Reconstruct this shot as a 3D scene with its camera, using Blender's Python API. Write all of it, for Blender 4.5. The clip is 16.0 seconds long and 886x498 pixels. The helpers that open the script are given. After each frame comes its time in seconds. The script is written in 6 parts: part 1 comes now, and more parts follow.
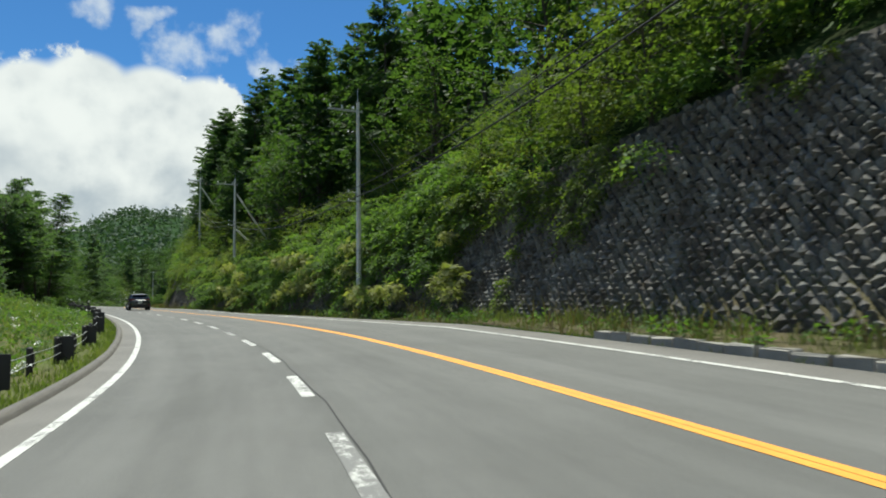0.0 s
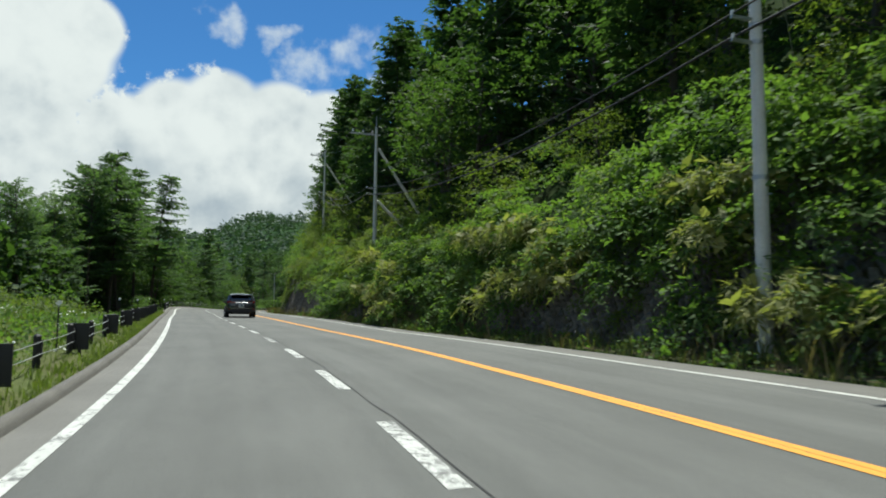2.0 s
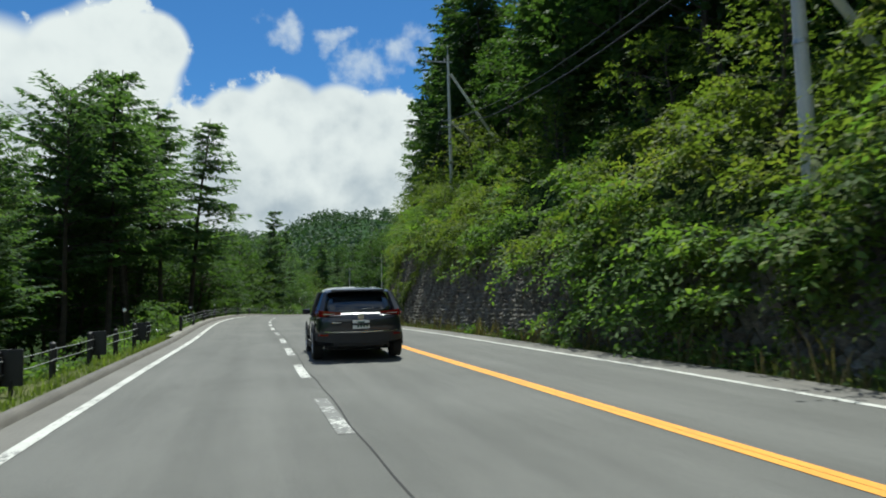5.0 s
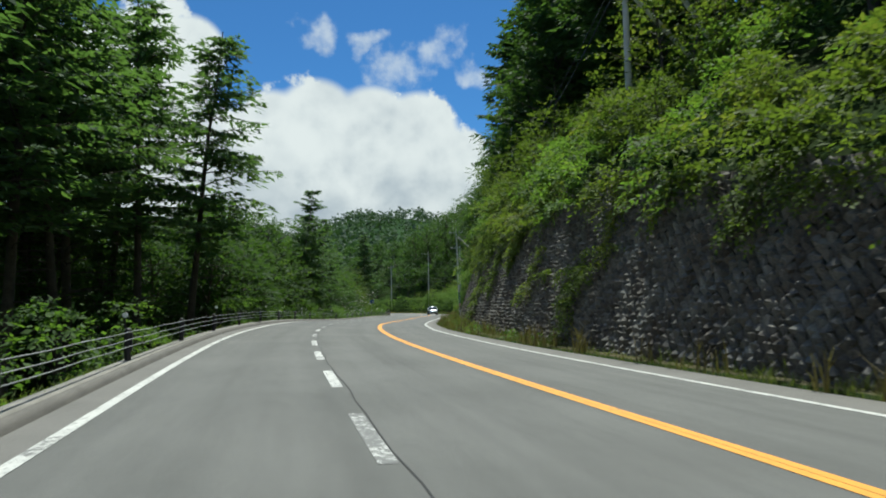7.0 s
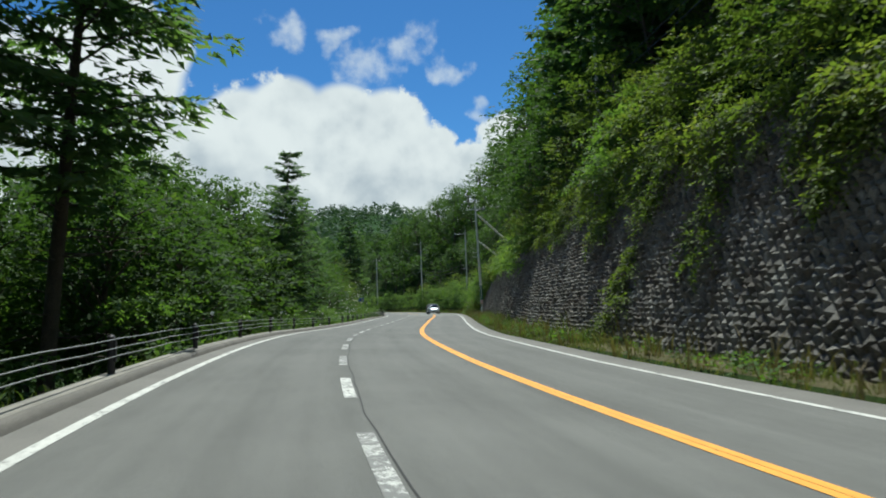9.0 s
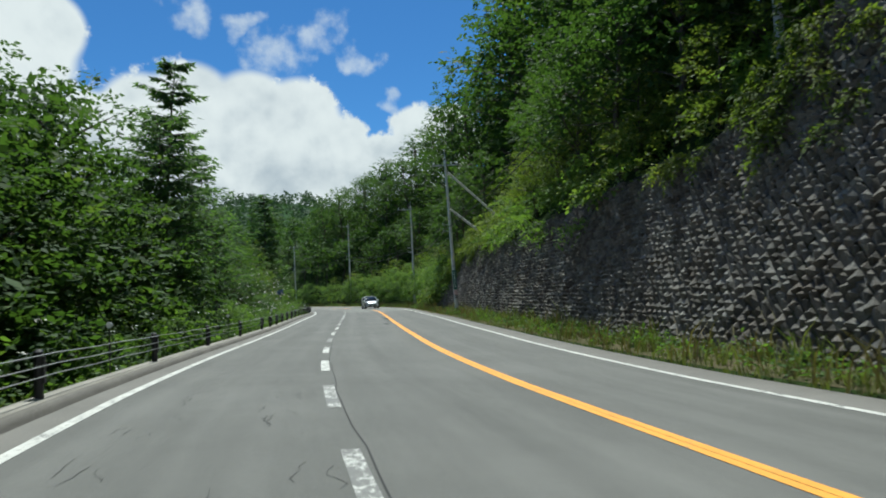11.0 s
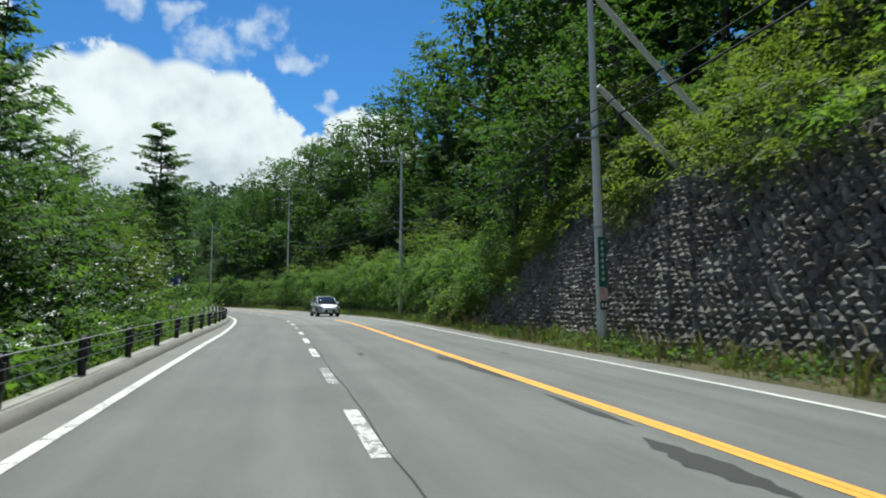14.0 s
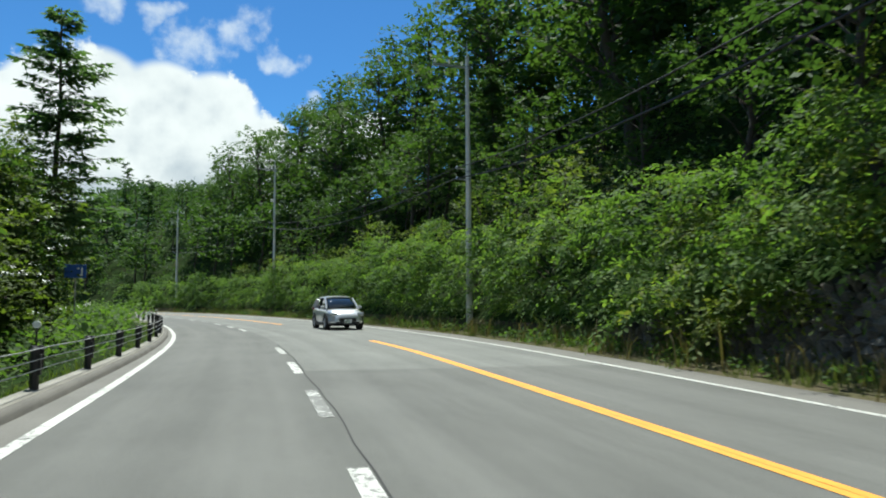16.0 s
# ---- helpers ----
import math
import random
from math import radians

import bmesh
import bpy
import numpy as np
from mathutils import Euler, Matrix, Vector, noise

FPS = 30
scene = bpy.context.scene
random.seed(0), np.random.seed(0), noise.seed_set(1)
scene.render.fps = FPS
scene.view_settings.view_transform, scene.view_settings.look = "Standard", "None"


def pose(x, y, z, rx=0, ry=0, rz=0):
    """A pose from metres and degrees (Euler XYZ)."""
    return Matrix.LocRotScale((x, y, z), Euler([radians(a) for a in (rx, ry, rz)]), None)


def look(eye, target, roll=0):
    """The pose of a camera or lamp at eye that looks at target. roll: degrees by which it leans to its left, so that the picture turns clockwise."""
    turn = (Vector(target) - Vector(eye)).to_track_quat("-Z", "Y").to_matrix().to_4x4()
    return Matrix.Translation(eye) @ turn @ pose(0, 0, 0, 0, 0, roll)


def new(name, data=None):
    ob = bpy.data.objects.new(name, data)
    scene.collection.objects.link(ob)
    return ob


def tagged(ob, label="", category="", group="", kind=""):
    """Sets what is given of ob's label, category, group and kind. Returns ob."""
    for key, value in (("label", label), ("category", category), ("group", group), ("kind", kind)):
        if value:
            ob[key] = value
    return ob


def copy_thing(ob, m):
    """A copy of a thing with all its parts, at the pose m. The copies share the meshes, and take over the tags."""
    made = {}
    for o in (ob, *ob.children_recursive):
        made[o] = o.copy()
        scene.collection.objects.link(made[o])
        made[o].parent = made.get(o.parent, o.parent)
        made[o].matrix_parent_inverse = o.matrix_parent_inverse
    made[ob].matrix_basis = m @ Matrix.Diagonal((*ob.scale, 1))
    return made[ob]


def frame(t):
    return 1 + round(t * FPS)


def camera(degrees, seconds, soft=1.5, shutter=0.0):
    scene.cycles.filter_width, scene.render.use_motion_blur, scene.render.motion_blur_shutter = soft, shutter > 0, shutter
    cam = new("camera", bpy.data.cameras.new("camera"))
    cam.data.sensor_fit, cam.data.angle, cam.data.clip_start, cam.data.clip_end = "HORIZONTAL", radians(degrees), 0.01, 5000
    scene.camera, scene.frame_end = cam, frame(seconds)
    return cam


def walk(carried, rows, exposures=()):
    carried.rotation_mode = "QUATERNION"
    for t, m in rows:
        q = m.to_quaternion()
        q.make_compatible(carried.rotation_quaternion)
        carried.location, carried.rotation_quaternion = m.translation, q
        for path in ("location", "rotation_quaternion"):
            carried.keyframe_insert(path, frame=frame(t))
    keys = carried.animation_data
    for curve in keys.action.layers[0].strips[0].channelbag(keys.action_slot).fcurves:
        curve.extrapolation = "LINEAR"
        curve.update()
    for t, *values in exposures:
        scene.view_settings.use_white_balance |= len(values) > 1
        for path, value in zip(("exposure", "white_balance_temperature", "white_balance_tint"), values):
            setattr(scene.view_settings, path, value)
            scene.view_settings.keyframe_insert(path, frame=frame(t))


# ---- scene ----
# ---- camera ----
cam = camera(65.0, 16.0, soft=1.9, shutter=0.16)
PATH = [
    (0.0, pose(0.070, 10.809, 0.171, 94.37, 0.90, -17.05)),
    (0.5, pose(0.124, 16.638, 0.201, 94.51, 0.70, -14.41)),
    (1.0, pose(-0.038, 22.581, 0.242, 94.44, -0.06, -11.71)),
    (1.5, pose(-0.474, 28.498, 0.302, 94.67, -0.00, -9.48)),
    (2.0, pose(-1.050, 34.032, 0.394, 95.06, -0.48, -7.81)),
    (2.5, pose(-1.789, 39.345, 0.497, 95.33, 0.60, -5.79)),
    (3.0, pose(-2.615, 44.590, 0.608, 95.42, 0.91, -4.09)),
    (3.5, pose(-3.564, 49.709, 0.707, 95.27, 0.95, -4.80)),
    (4.0, pose(-4.384, 54.705, 0.789, 94.60, 2.00, -4.20)),
    (4.5, pose(-5.385, 59.533, 0.854, 94.65, 1.62, -3.28)),
    (5.0, pose(-6.471, 64.420, 0.908, 94.61, 1.62, -2.41)),
    (5.5, pose(-7.583, 69.321, 0.963, 94.64, 1.49, -1.35)),
    (6.0, pose(-8.685, 74.237, 1.021, 94.70, 1.30, -0.57)),
    (6.5, pose(-9.758, 79.164, 1.087, 94.77, 1.16, -0.14)),
    (7.0, pose(-10.818, 84.085, 1.153, 94.81, 1.14, 0.16)),
    (7.5, pose(-12.030, 89.025, 1.222, 94.92, 1.14, -0.13)),
    (8.0, pose(-13.079, 93.879, 1.288, 94.89, 1.63, -0.45)),
    (8.5, pose(-14.169, 98.786, 1.356, 94.77, 1.80, -1.23)),
    (9.0, pose(-15.144, 103.691, 1.423, 94.48, 2.19, -1.98)),
    (9.5, pose(-15.995, 108.594, 1.478, 94.12, 2.64, -3.22)),
    (10.0, pose(-16.692, 113.496, 1.519, 93.81, 3.09, -4.94)),
    (10.5, pose(-17.265, 118.379, 1.547, 93.69, 3.34, -6.48)),
    (11.0, pose(-17.731, 123.222, 1.555, 93.49, 2.92, -9.15)),
    (11.5, pose(-18.048, 128.147, 1.534, 93.49, 2.80, -10.97)),
    (12.0, pose(-18.288, 133.144, 1.482, 92.94, 1.45, -12.20)),
    (12.5, pose(-18.402, 138.304, 1.419, 93.98, 1.03, -12.84)),
    (13.0, pose(-18.404, 143.527, 1.366, 94.13, 0.52, -13.17)),
    (13.5, pose(-18.452, 148.917, 1.325, 94.15, 0.08, -14.34)),
    (14.0, pose(-18.362, 154.511, 1.294, 94.09, -0.29, -15.22)),
    (14.5, pose(-18.194, 159.897, 1.284, 94.72, -0.39, -15.90)),
    (15.0, pose(-17.965, 165.227, 1.284, 94.27, 0.14, -16.41)),
    (15.5, pose(-17.713, 170.669, 1.276, 94.27, 0.53, -16.57)),
    (16.0, pose(-17.499, 176.037, 1.266, 94.10, 0.41, -16.37)),
]
walk(cam, PATH, exposures=((0.0, 0.68, 6450, 0.0), (1.8, 0.60, 6300, -1.0), (3.0, 0.50, 6220, -1.0), (4.5, 0.57, 6220, -1.0), (7.0, 0.52, 6150, -1.0), (12.5, 0.55, 6030, -1.0), (13.5, 0.64, 6060, -1.0), (14.5, 0.80, 6080, -1.0), (15.0, 0.70, 6100, -1.0), (16.0, 0.84, 6200, -1.0)))

# ---- world, sun, exposure ----
SUN_AZ, SUN_EL = radians(4.0), radians(66.0)      # azimuth clockwise from +y


def direction(az, el):
    """Unit vector; az counter-clockwise from +y, degrees."""
    a, e = radians(az), radians(el)
    return (-math.sin(a) * math.cos(e), math.cos(a) * math.cos(e), math.sin(e))


# cumulus heads: azimuth, elevation, radius in degrees
CUMULUS = [(10.3, 15.2, 3.5), (13.9, 14.4, 3.3), (5.7, 14.6, 3.7), (1.9, 14.3, 3.5), (-0.4, 11.8, 3.3), (3.9, 10.0, 4.2),
           (9.4, 10.5, 4.2), (14.4, 10.0, 3.7), (17.5, 12.9, 3.3), (7.6, 12.3, 4.2), (20.3, 19.9, 2.8), (22.4, 17.6, 4.2),
           (25.8, 18.3, 3.5), (25.3, 14.9, 5.1), (22.9, 18.5, 4.7), (26.0, 10.4, 6.1), (-7.6, 13.2, 2.2)]
CUMULUS += [(-5.2, 10.8, 2.3), (-10.4, 12.4, 2.8), (31.0, 14.0, 7.0), (18.0, 7.0, 5.0), (5.0, 6.0, 4.5), (11.0, 5.5, 5.0), (25.0, 5.5, 6.0), (-3.0, 8.0, 3.6), (-7.0, 7.5, 3.6), (0.5, 6.0, 4.0)]
WISPS = [(6.1, 21.2, 1.2), (5.9, 17.9, 1.2), (4.9, 18.4, 1.6), (3.8, 18.9, 1.5), (2.3, 19.2, 1.8), (-0.4, 20.5, 1.4), (-3.2, 19.0, 1.2), (10.3, 22.3, 1.4), (-5.1, 15.2, 0.8)]


def sky():
    world = bpy.data.worlds.new("sky")
    scene.world = world
    world.use_nodes = True
    nt = world.node_tree
    nt.nodes.clear()
    N, L = nt.nodes.new, nt.links.new

    def math_node(op, a, b=None, c=None):
        n = N("ShaderNodeMath")
        n.operation = op
        for i, v in enumerate((a, b, c)):
            if v is None:
                continue
            if isinstance(v, (int, float)):
                n.inputs[i].default_value = v
            else:
                L(v, n.inputs[i])
        return n.outputs[0]

    co = N("ShaderNodeTexCoord").outputs["Generated"]
    tex = N("ShaderNodeTexSky")
    tex.sky_type = "NISHITA"
    tex.sun_disc = False
    tex.sun_elevation, tex.sun_rotation = SUN_EL, SUN_AZ
    tex.altitude, tex.air_density, tex.dust_density, tex.ozone_density = 1200, 1.0, 0.25, 1.6
    tint = N("ShaderNodeMix")
    tint.data_type, tint.blend_type = "RGBA", "MULTIPLY"
    tint.inputs["Factor"].default_value = 1.0
    tint.inputs["B"].default_value = (0.43, 0.79, 1.12, 1)
    L(tex.outputs[0], tint.inputs["A"])

    def noise_tex(scale, detail, rough=0.55, distortion=0.0):
        n = N("ShaderNodeTexNoise")
        n.inputs["Scale"].default_value, n.inputs["Detail"].default_value = scale, detail
        n.inputs["Roughness"].default_value, n.inputs["Distortion"].default_value = rough, distortion
        L(co, n.inputs["Vector"])
        return n.outputs["Fac"]

    def swirled(amount):
        n = N("ShaderNodeTexNoise")
        n.inputs["Scale"].default_value, n.inputs["Detail"].default_value = 11, 4
        L(co, n.inputs["Vector"])
        q = N("ShaderNodeVectorMath")
        q.operation = "MULTIPLY_ADD"
        L(n.outputs["Color"], q.inputs[0])
        q.inputs[1].default_value = (amount,) * 3
        sh = N("ShaderNodeVectorMath")
        sh.operation = "ADD"
        L(co, sh.inputs[0])
        sh.inputs[1].default_value = (-amount / 2,) * 3
        L(sh.outputs[0], q.inputs[2])
        unit = N("ShaderNodeVectorMath")
        unit.operation = "NORMALIZE"
        L(q.outputs[0], unit.inputs[0])
        return unit.outputs[0]

    def blobs(rows, soft, where=None):
        total = None
        for az, el, r in rows:
            d = N("ShaderNodeVectorMath")
            d.operation = "DOT_PRODUCT"
            L(where or co, d.inputs[0])
            d.inputs[1].default_value = direction(az, el)
            k = 2 / radians(r) ** 2
            f = math_node("MULTIPLY_ADD", d.outputs["Value"], k, 1 - k)
            f = math_node("MAXIMUM", f, -3.0)
            total = f if total is None else math_node("SMOOTH_MAX", total, f, soft)
        return total

    n1, n2, n3 = noise_tex(9, 8, 0.62), noise_tex(34, 7, 0.6), noise_tex(6, 4, 0.5)
    rough = math_node("ADD", math_node("MULTIPLY", math_node("SUBTRACT", n1, 0.5), 3.4), math_node("MULTIPLY", math_node("SUBTRACT", n2, 0.5), 2.3))
    heads = blobs(CUMULUS, 0.35)
    big = math_node("ADD", heads, rough)
    thin = math_node("ADD", blobs(WISPS, 0.5, swirled(0.16)), math_node("MULTIPLY", math_node("SUBTRACT", math_node("MULTIPLY_ADD", n1, 0.6, math_node("MULTIPLY", n2, 0.6)), 0.62), 6.0))

    def step(v, lo, hi, top=1.0):
        m = N("ShaderNodeMapRange")
        m.interpolation_type = "SMOOTHSTEP"
        m.inputs["From Min"].default_value, m.inputs["From Max"].default_value, m.inputs["To Max"].default_value = lo, hi, top
        L(v, m.inputs["Value"])
        return m.outputs[0]

    cover = math_node("MAXIMUM", math_node("MAXIMUM", step(big, -0.15, 0.35), step(heads, -0.05, 0.4)), step(thin, -0.6, 1.6, 0.62))
    # scattered cloud over the rest of the sky, away from the big bank
    sep = N("ShaderNodeSeparateXYZ")
    L(co, sep.inputs[0])
    # unseen, beside and behind the camera; thickened as fill light for dark foliage
    wide = step(n3, 0.42, 0.62, 0.95)
    wide = math_node("MULTIPLY", wide, step(math_node("MULTIPLY", sep.outputs["Y"], -1.0), -0.2, 0.5))
    cover = math_node("MAXIMUM", cover, wide)
    # billows: lit where the cloud thickens towards the light above, grey in the folds and undersides
    def billow(scale, detail, shift):
        mv = N("ShaderNodeVectorMath")
        mv.operation = "ADD"
        L(co, mv.inputs[0])
        mv.inputs[1].default_value = shift
        v = []
        for src in (co, mv.outputs[0]):
            n = N("ShaderNodeTexNoise")
            n.inputs["Scale"].default_value, n.inputs["Detail"].default_value, n.inputs["Roughness"].default_value = scale, detail, 0.55
            L(src, n.inputs["Vector"])
            v.append(n.outputs["Fac"])
        return math_node("SUBTRACT", v[0], v[1])
    relief = math_node("ADD", math_node("MULTIPLY", billow(8, 3, (0.012, 0.0, 0.032)), 1.3), math_node("MULTIPLY", billow(22, 3, (0.006, 0.0, 0.014)), 0.35))
    high = step(sep.outputs["Z"], 0.06, 0.30)
    rim = step(big, 2.0, 0.2)
    light = math_node("ADD", math_node("MULTIPLY_ADD", relief, 1.0, 0.30), math_node("MULTIPLY_ADD", high, 0.32, math_node("MULTIPLY", rim, 0.25)))
    light = step(light, 0.0, 1.0)
    cloud = N("ShaderNodeMix")
    cloud.data_type = "RGBA"
    L(light, cloud.inputs["Factor"])
    cloud.inputs["A"].default_value = (0.46, 0.52, 0.60, 1)
    cloud.inputs["B"].default_value = (1.0, 1.0, 1.0, 1)
    bg1, bg2, mix, out = N("ShaderNodeBackground"), N("ShaderNodeBackground"), N("ShaderNodeMixShader"), N("ShaderNodeOutputWorld")
    L(tint.outputs["Result"], bg1.inputs[0])
    bg1.inputs[1].default_value = 0.065
    L(cloud.outputs["Result"], bg2.inputs[0])
    bg2.inputs[1].default_value = 0.57
    L(cover, mix.inputs[0])
    L(bg1.outputs[0], mix.inputs[1])
    L(bg2.outputs[0], mix.inputs[2])
    L(mix.outputs[0], out.inputs[0])


sky()
sun = new("sun", bpy.data.lights.new("sun", "SUN"))
sun.data.energy, sun.data.angle, sun.data.color = 4.4, radians(0.53), (1.0, 0.95, 0.87)
sun_dir = Vector(direction(-math.degrees(SUN_AZ), math.degrees(SUN_EL)))
sun.matrix_world = look(sun_dir * 60, (0, 0, 0))


# ---- materials ----
def material(name, color, rough=0.8, metal=0.0, noise_scale=6.0, var=0.25, fine=90.0, fine_var=0.12, bump=0.0, bump_scale=60.0, tint=None, spec=0.5, random_by=None, random_amount=0.25, coat=0.0):
    """Principled surface: colour varied by a coarse and a fine noise in metres, optional relief and random shade per object or island."""
    m = bpy.data.materials.new(name)
    m.use_nodes = True
    nt = m.node_tree
    N, L = nt.nodes.new, nt.links.new
    b = nt.nodes["Principled BSDF"]
    b.inputs["Roughness"].default_value, b.inputs["Metallic"].default_value = rough, metal
    b.inputs["Specular IOR Level"].default_value = spec
    b.inputs["Coat Weight"].default_value = coat
    geo = N("ShaderNodeNewGeometry")
    def noi(scale, detail):
        n = N("ShaderNodeTexNoise")
        n.inputs["Scale"].default_value, n.inputs["Detail"].default_value = scale, detail
        L(geo.outputs["Position"], n.inputs["Vector"])
        return n.outputs["Fac"]
    a, f = noi(noise_scale, 5), noi(fine, 3)
    def scaled(v, lo, hi):
        r = N("ShaderNodeMapRange")
        r.inputs["From Min"].default_value, r.inputs["From Max"].default_value = 0.3, 0.7
        r.inputs["To Min"].default_value, r.inputs["To Max"].default_value = lo, hi
        L(v, r.inputs["Value"])
        return r.outputs[0]
    base = N("ShaderNodeMix")
    base.data_type = "RGBA"
    base.inputs["A"].default_value = (*color, 1)
    base.inputs["B"].default_value = (*(tint or tuple(c * (1 - var) for c in color)), 1)
    L(scaled(a, 0, 1), base.inputs["Factor"])
    hsv = N("ShaderNodeHueSaturation")
    L(base.outputs["Result"], hsv.inputs["Color"])
    val = scaled(f, 1 - fine_var, 1 + fine_var)
    if random_by:
        src = N("ShaderNodeObjectInfo").outputs["Random"] if random_by == "object" else geo.outputs["Random Per Island"]
        r = N("ShaderNodeMapRange")
        r.inputs["To Min"].default_value, r.inputs["To Max"].default_value = 1 - random_amount, 1 + random_amount
        L(src, r.inputs["Value"])
        mu = N("ShaderNodeMath")
        mu.operation = "MULTIPLY"
        L(val, mu.inputs[0]), L(r.outputs[0], mu.inputs[1])
        val = mu.outputs[0]
    L(val, hsv.inputs["Value"])
    L(hsv.outputs["Color"], b.inputs["Base Color"])
    if bump:
        bn = N("ShaderNodeBump")
        bn.inputs["Strength"].default_value, bn.inputs["Distance"].default_value = bump, 0.02
        L(noi(bump_scale, 6), bn.inputs["Height"])
        L(bn.outputs[0], b.inputs["Normal"])
    return m


def traffic_streaks(m, lane_marks):
    """Long streaks and polished wheel tracks along the carriageway, from the strip's metres along and across."""
    nt = m.node_tree
    N, L = nt.nodes.new, nt.links.new
    b = nt.nodes["Principled BSDF"]
    colour = b.inputs["Base Color"].links[0].from_socket
    uv = N("ShaderNodeUVMap")
    uv.uv_map = "along"
    sep = N("ShaderNodeSeparateXYZ")
    L(uv.outputs[0], sep.inputs[0])
    value = None

    def add(v, k, c):
        q = N("ShaderNodeMath")
        q.operation = "MULTIPLY_ADD"
        L(v, q.inputs[0])
        q.inputs[1].default_value = k
        if isinstance(c, (int, float)):
            q.inputs[2].default_value = c
        else:
            L(c, q.inputs[2])
        return q.outputs[0]

    for scale, amount in (((0.06, 2.2, 1), 0.55), ((0.35, 0.9, 1), 0.35), ((1.4, 6.0, 1), 0.22)):
        mp, n = N("ShaderNodeMapping"), N("ShaderNodeTexNoise")
        mp.inputs["Scale"].default_value = scale
        n.inputs["Scale"].default_value, n.inputs["Detail"].default_value = 1.0, 4
        L(uv.outputs[0], mp.inputs["Vector"]), L(mp.outputs[0], n.inputs["Vector"])
        value = add(n.outputs["Fac"], amount, 1 - 0.5 * (0.55 + 0.35 + 0.22) if value is None else value)
    for centre in lane_marks:
        r = N("ShaderNodeMapRange")
        r.interpolation_type = "SMOOTHSTEP"
        off = add(sep.outputs["Y"], 1.0, -centre)
        ab = N("ShaderNodeMath")
        ab.operation = "ABSOLUTE"
        L(off, ab.inputs[0]), L(ab.outputs[0], r.inputs["Value"])
        r.inputs["From Min"].default_value, r.inputs["From Max"].default_value = 0.0, 0.55
        r.inputs["To Min"].default_value, r.inputs["To Max"].default_value = 0.09, 0.0
        value = add(r.outputs[0], 1.0, value)
    hsv = N("ShaderNodeHueSaturation")
    L(value, hsv.inputs["Value"]), L(colour, hsv.inputs["Color"]), L(hsv.outputs["Color"], b.inputs["Base Color"])


def worn_paint(name, color, under, amount):
    """Road paint chipped away to the asphalt in patches."""
    m = material(name, color, 0.7, noise_scale=3.0, var=0.15, fine=70, fine_var=0.15, bump=0.2, bump_scale=140)
    nt = m.node_tree
    N, L = nt.nodes.new, nt.links.new
    b = nt.nodes["Principled BSDF"]
    paint = b.inputs["Base Color"].links[0].from_socket
    geo = N("ShaderNodeNewGeometry")
    fac = None
    for scale, detail in ((2.1, 3), (17.0, 9)):
        n = N("ShaderNodeTexNoise")
        n.inputs["Scale"].default_value, n.inputs["Detail"].default_value, n.inputs["Roughness"].default_value = scale, detail, 0.7
        L(geo.outputs["Position"], n.inputs["Vector"])
        if fac is None:
            q = N("ShaderNodeMath")
            q.operation = "MULTIPLY_ADD"
            L(n.outputs["Fac"], q.inputs[0])
            q.inputs[1].default_value, q.inputs[2].default_value = 0.55, 0.225
            fac = q.outputs[0]
        else:
            q = N("ShaderNodeMath")
            q.operation = "ADD"
            L(fac, q.inputs[0]), L(n.outputs["Fac"], q.inputs[1])
            fac = q.outputs[0]
    r = N("ShaderNodeMapRange")
    r.inputs["From Min"].default_value, r.inputs["From Max"].default_value = 1.20 - amount, 1.30 - amount
    L(fac, r.inputs["Value"])
    mix = N("ShaderNodeMix")
    mix.data_type = "RGBA"
    mix.inputs["B"].default_value = (*under, 1)
    L(r.outputs[0], mix.inputs["Factor"]), L(paint, mix.inputs["A"]), L(mix.outputs["Result"], b.inputs["Base Color"])
    return m


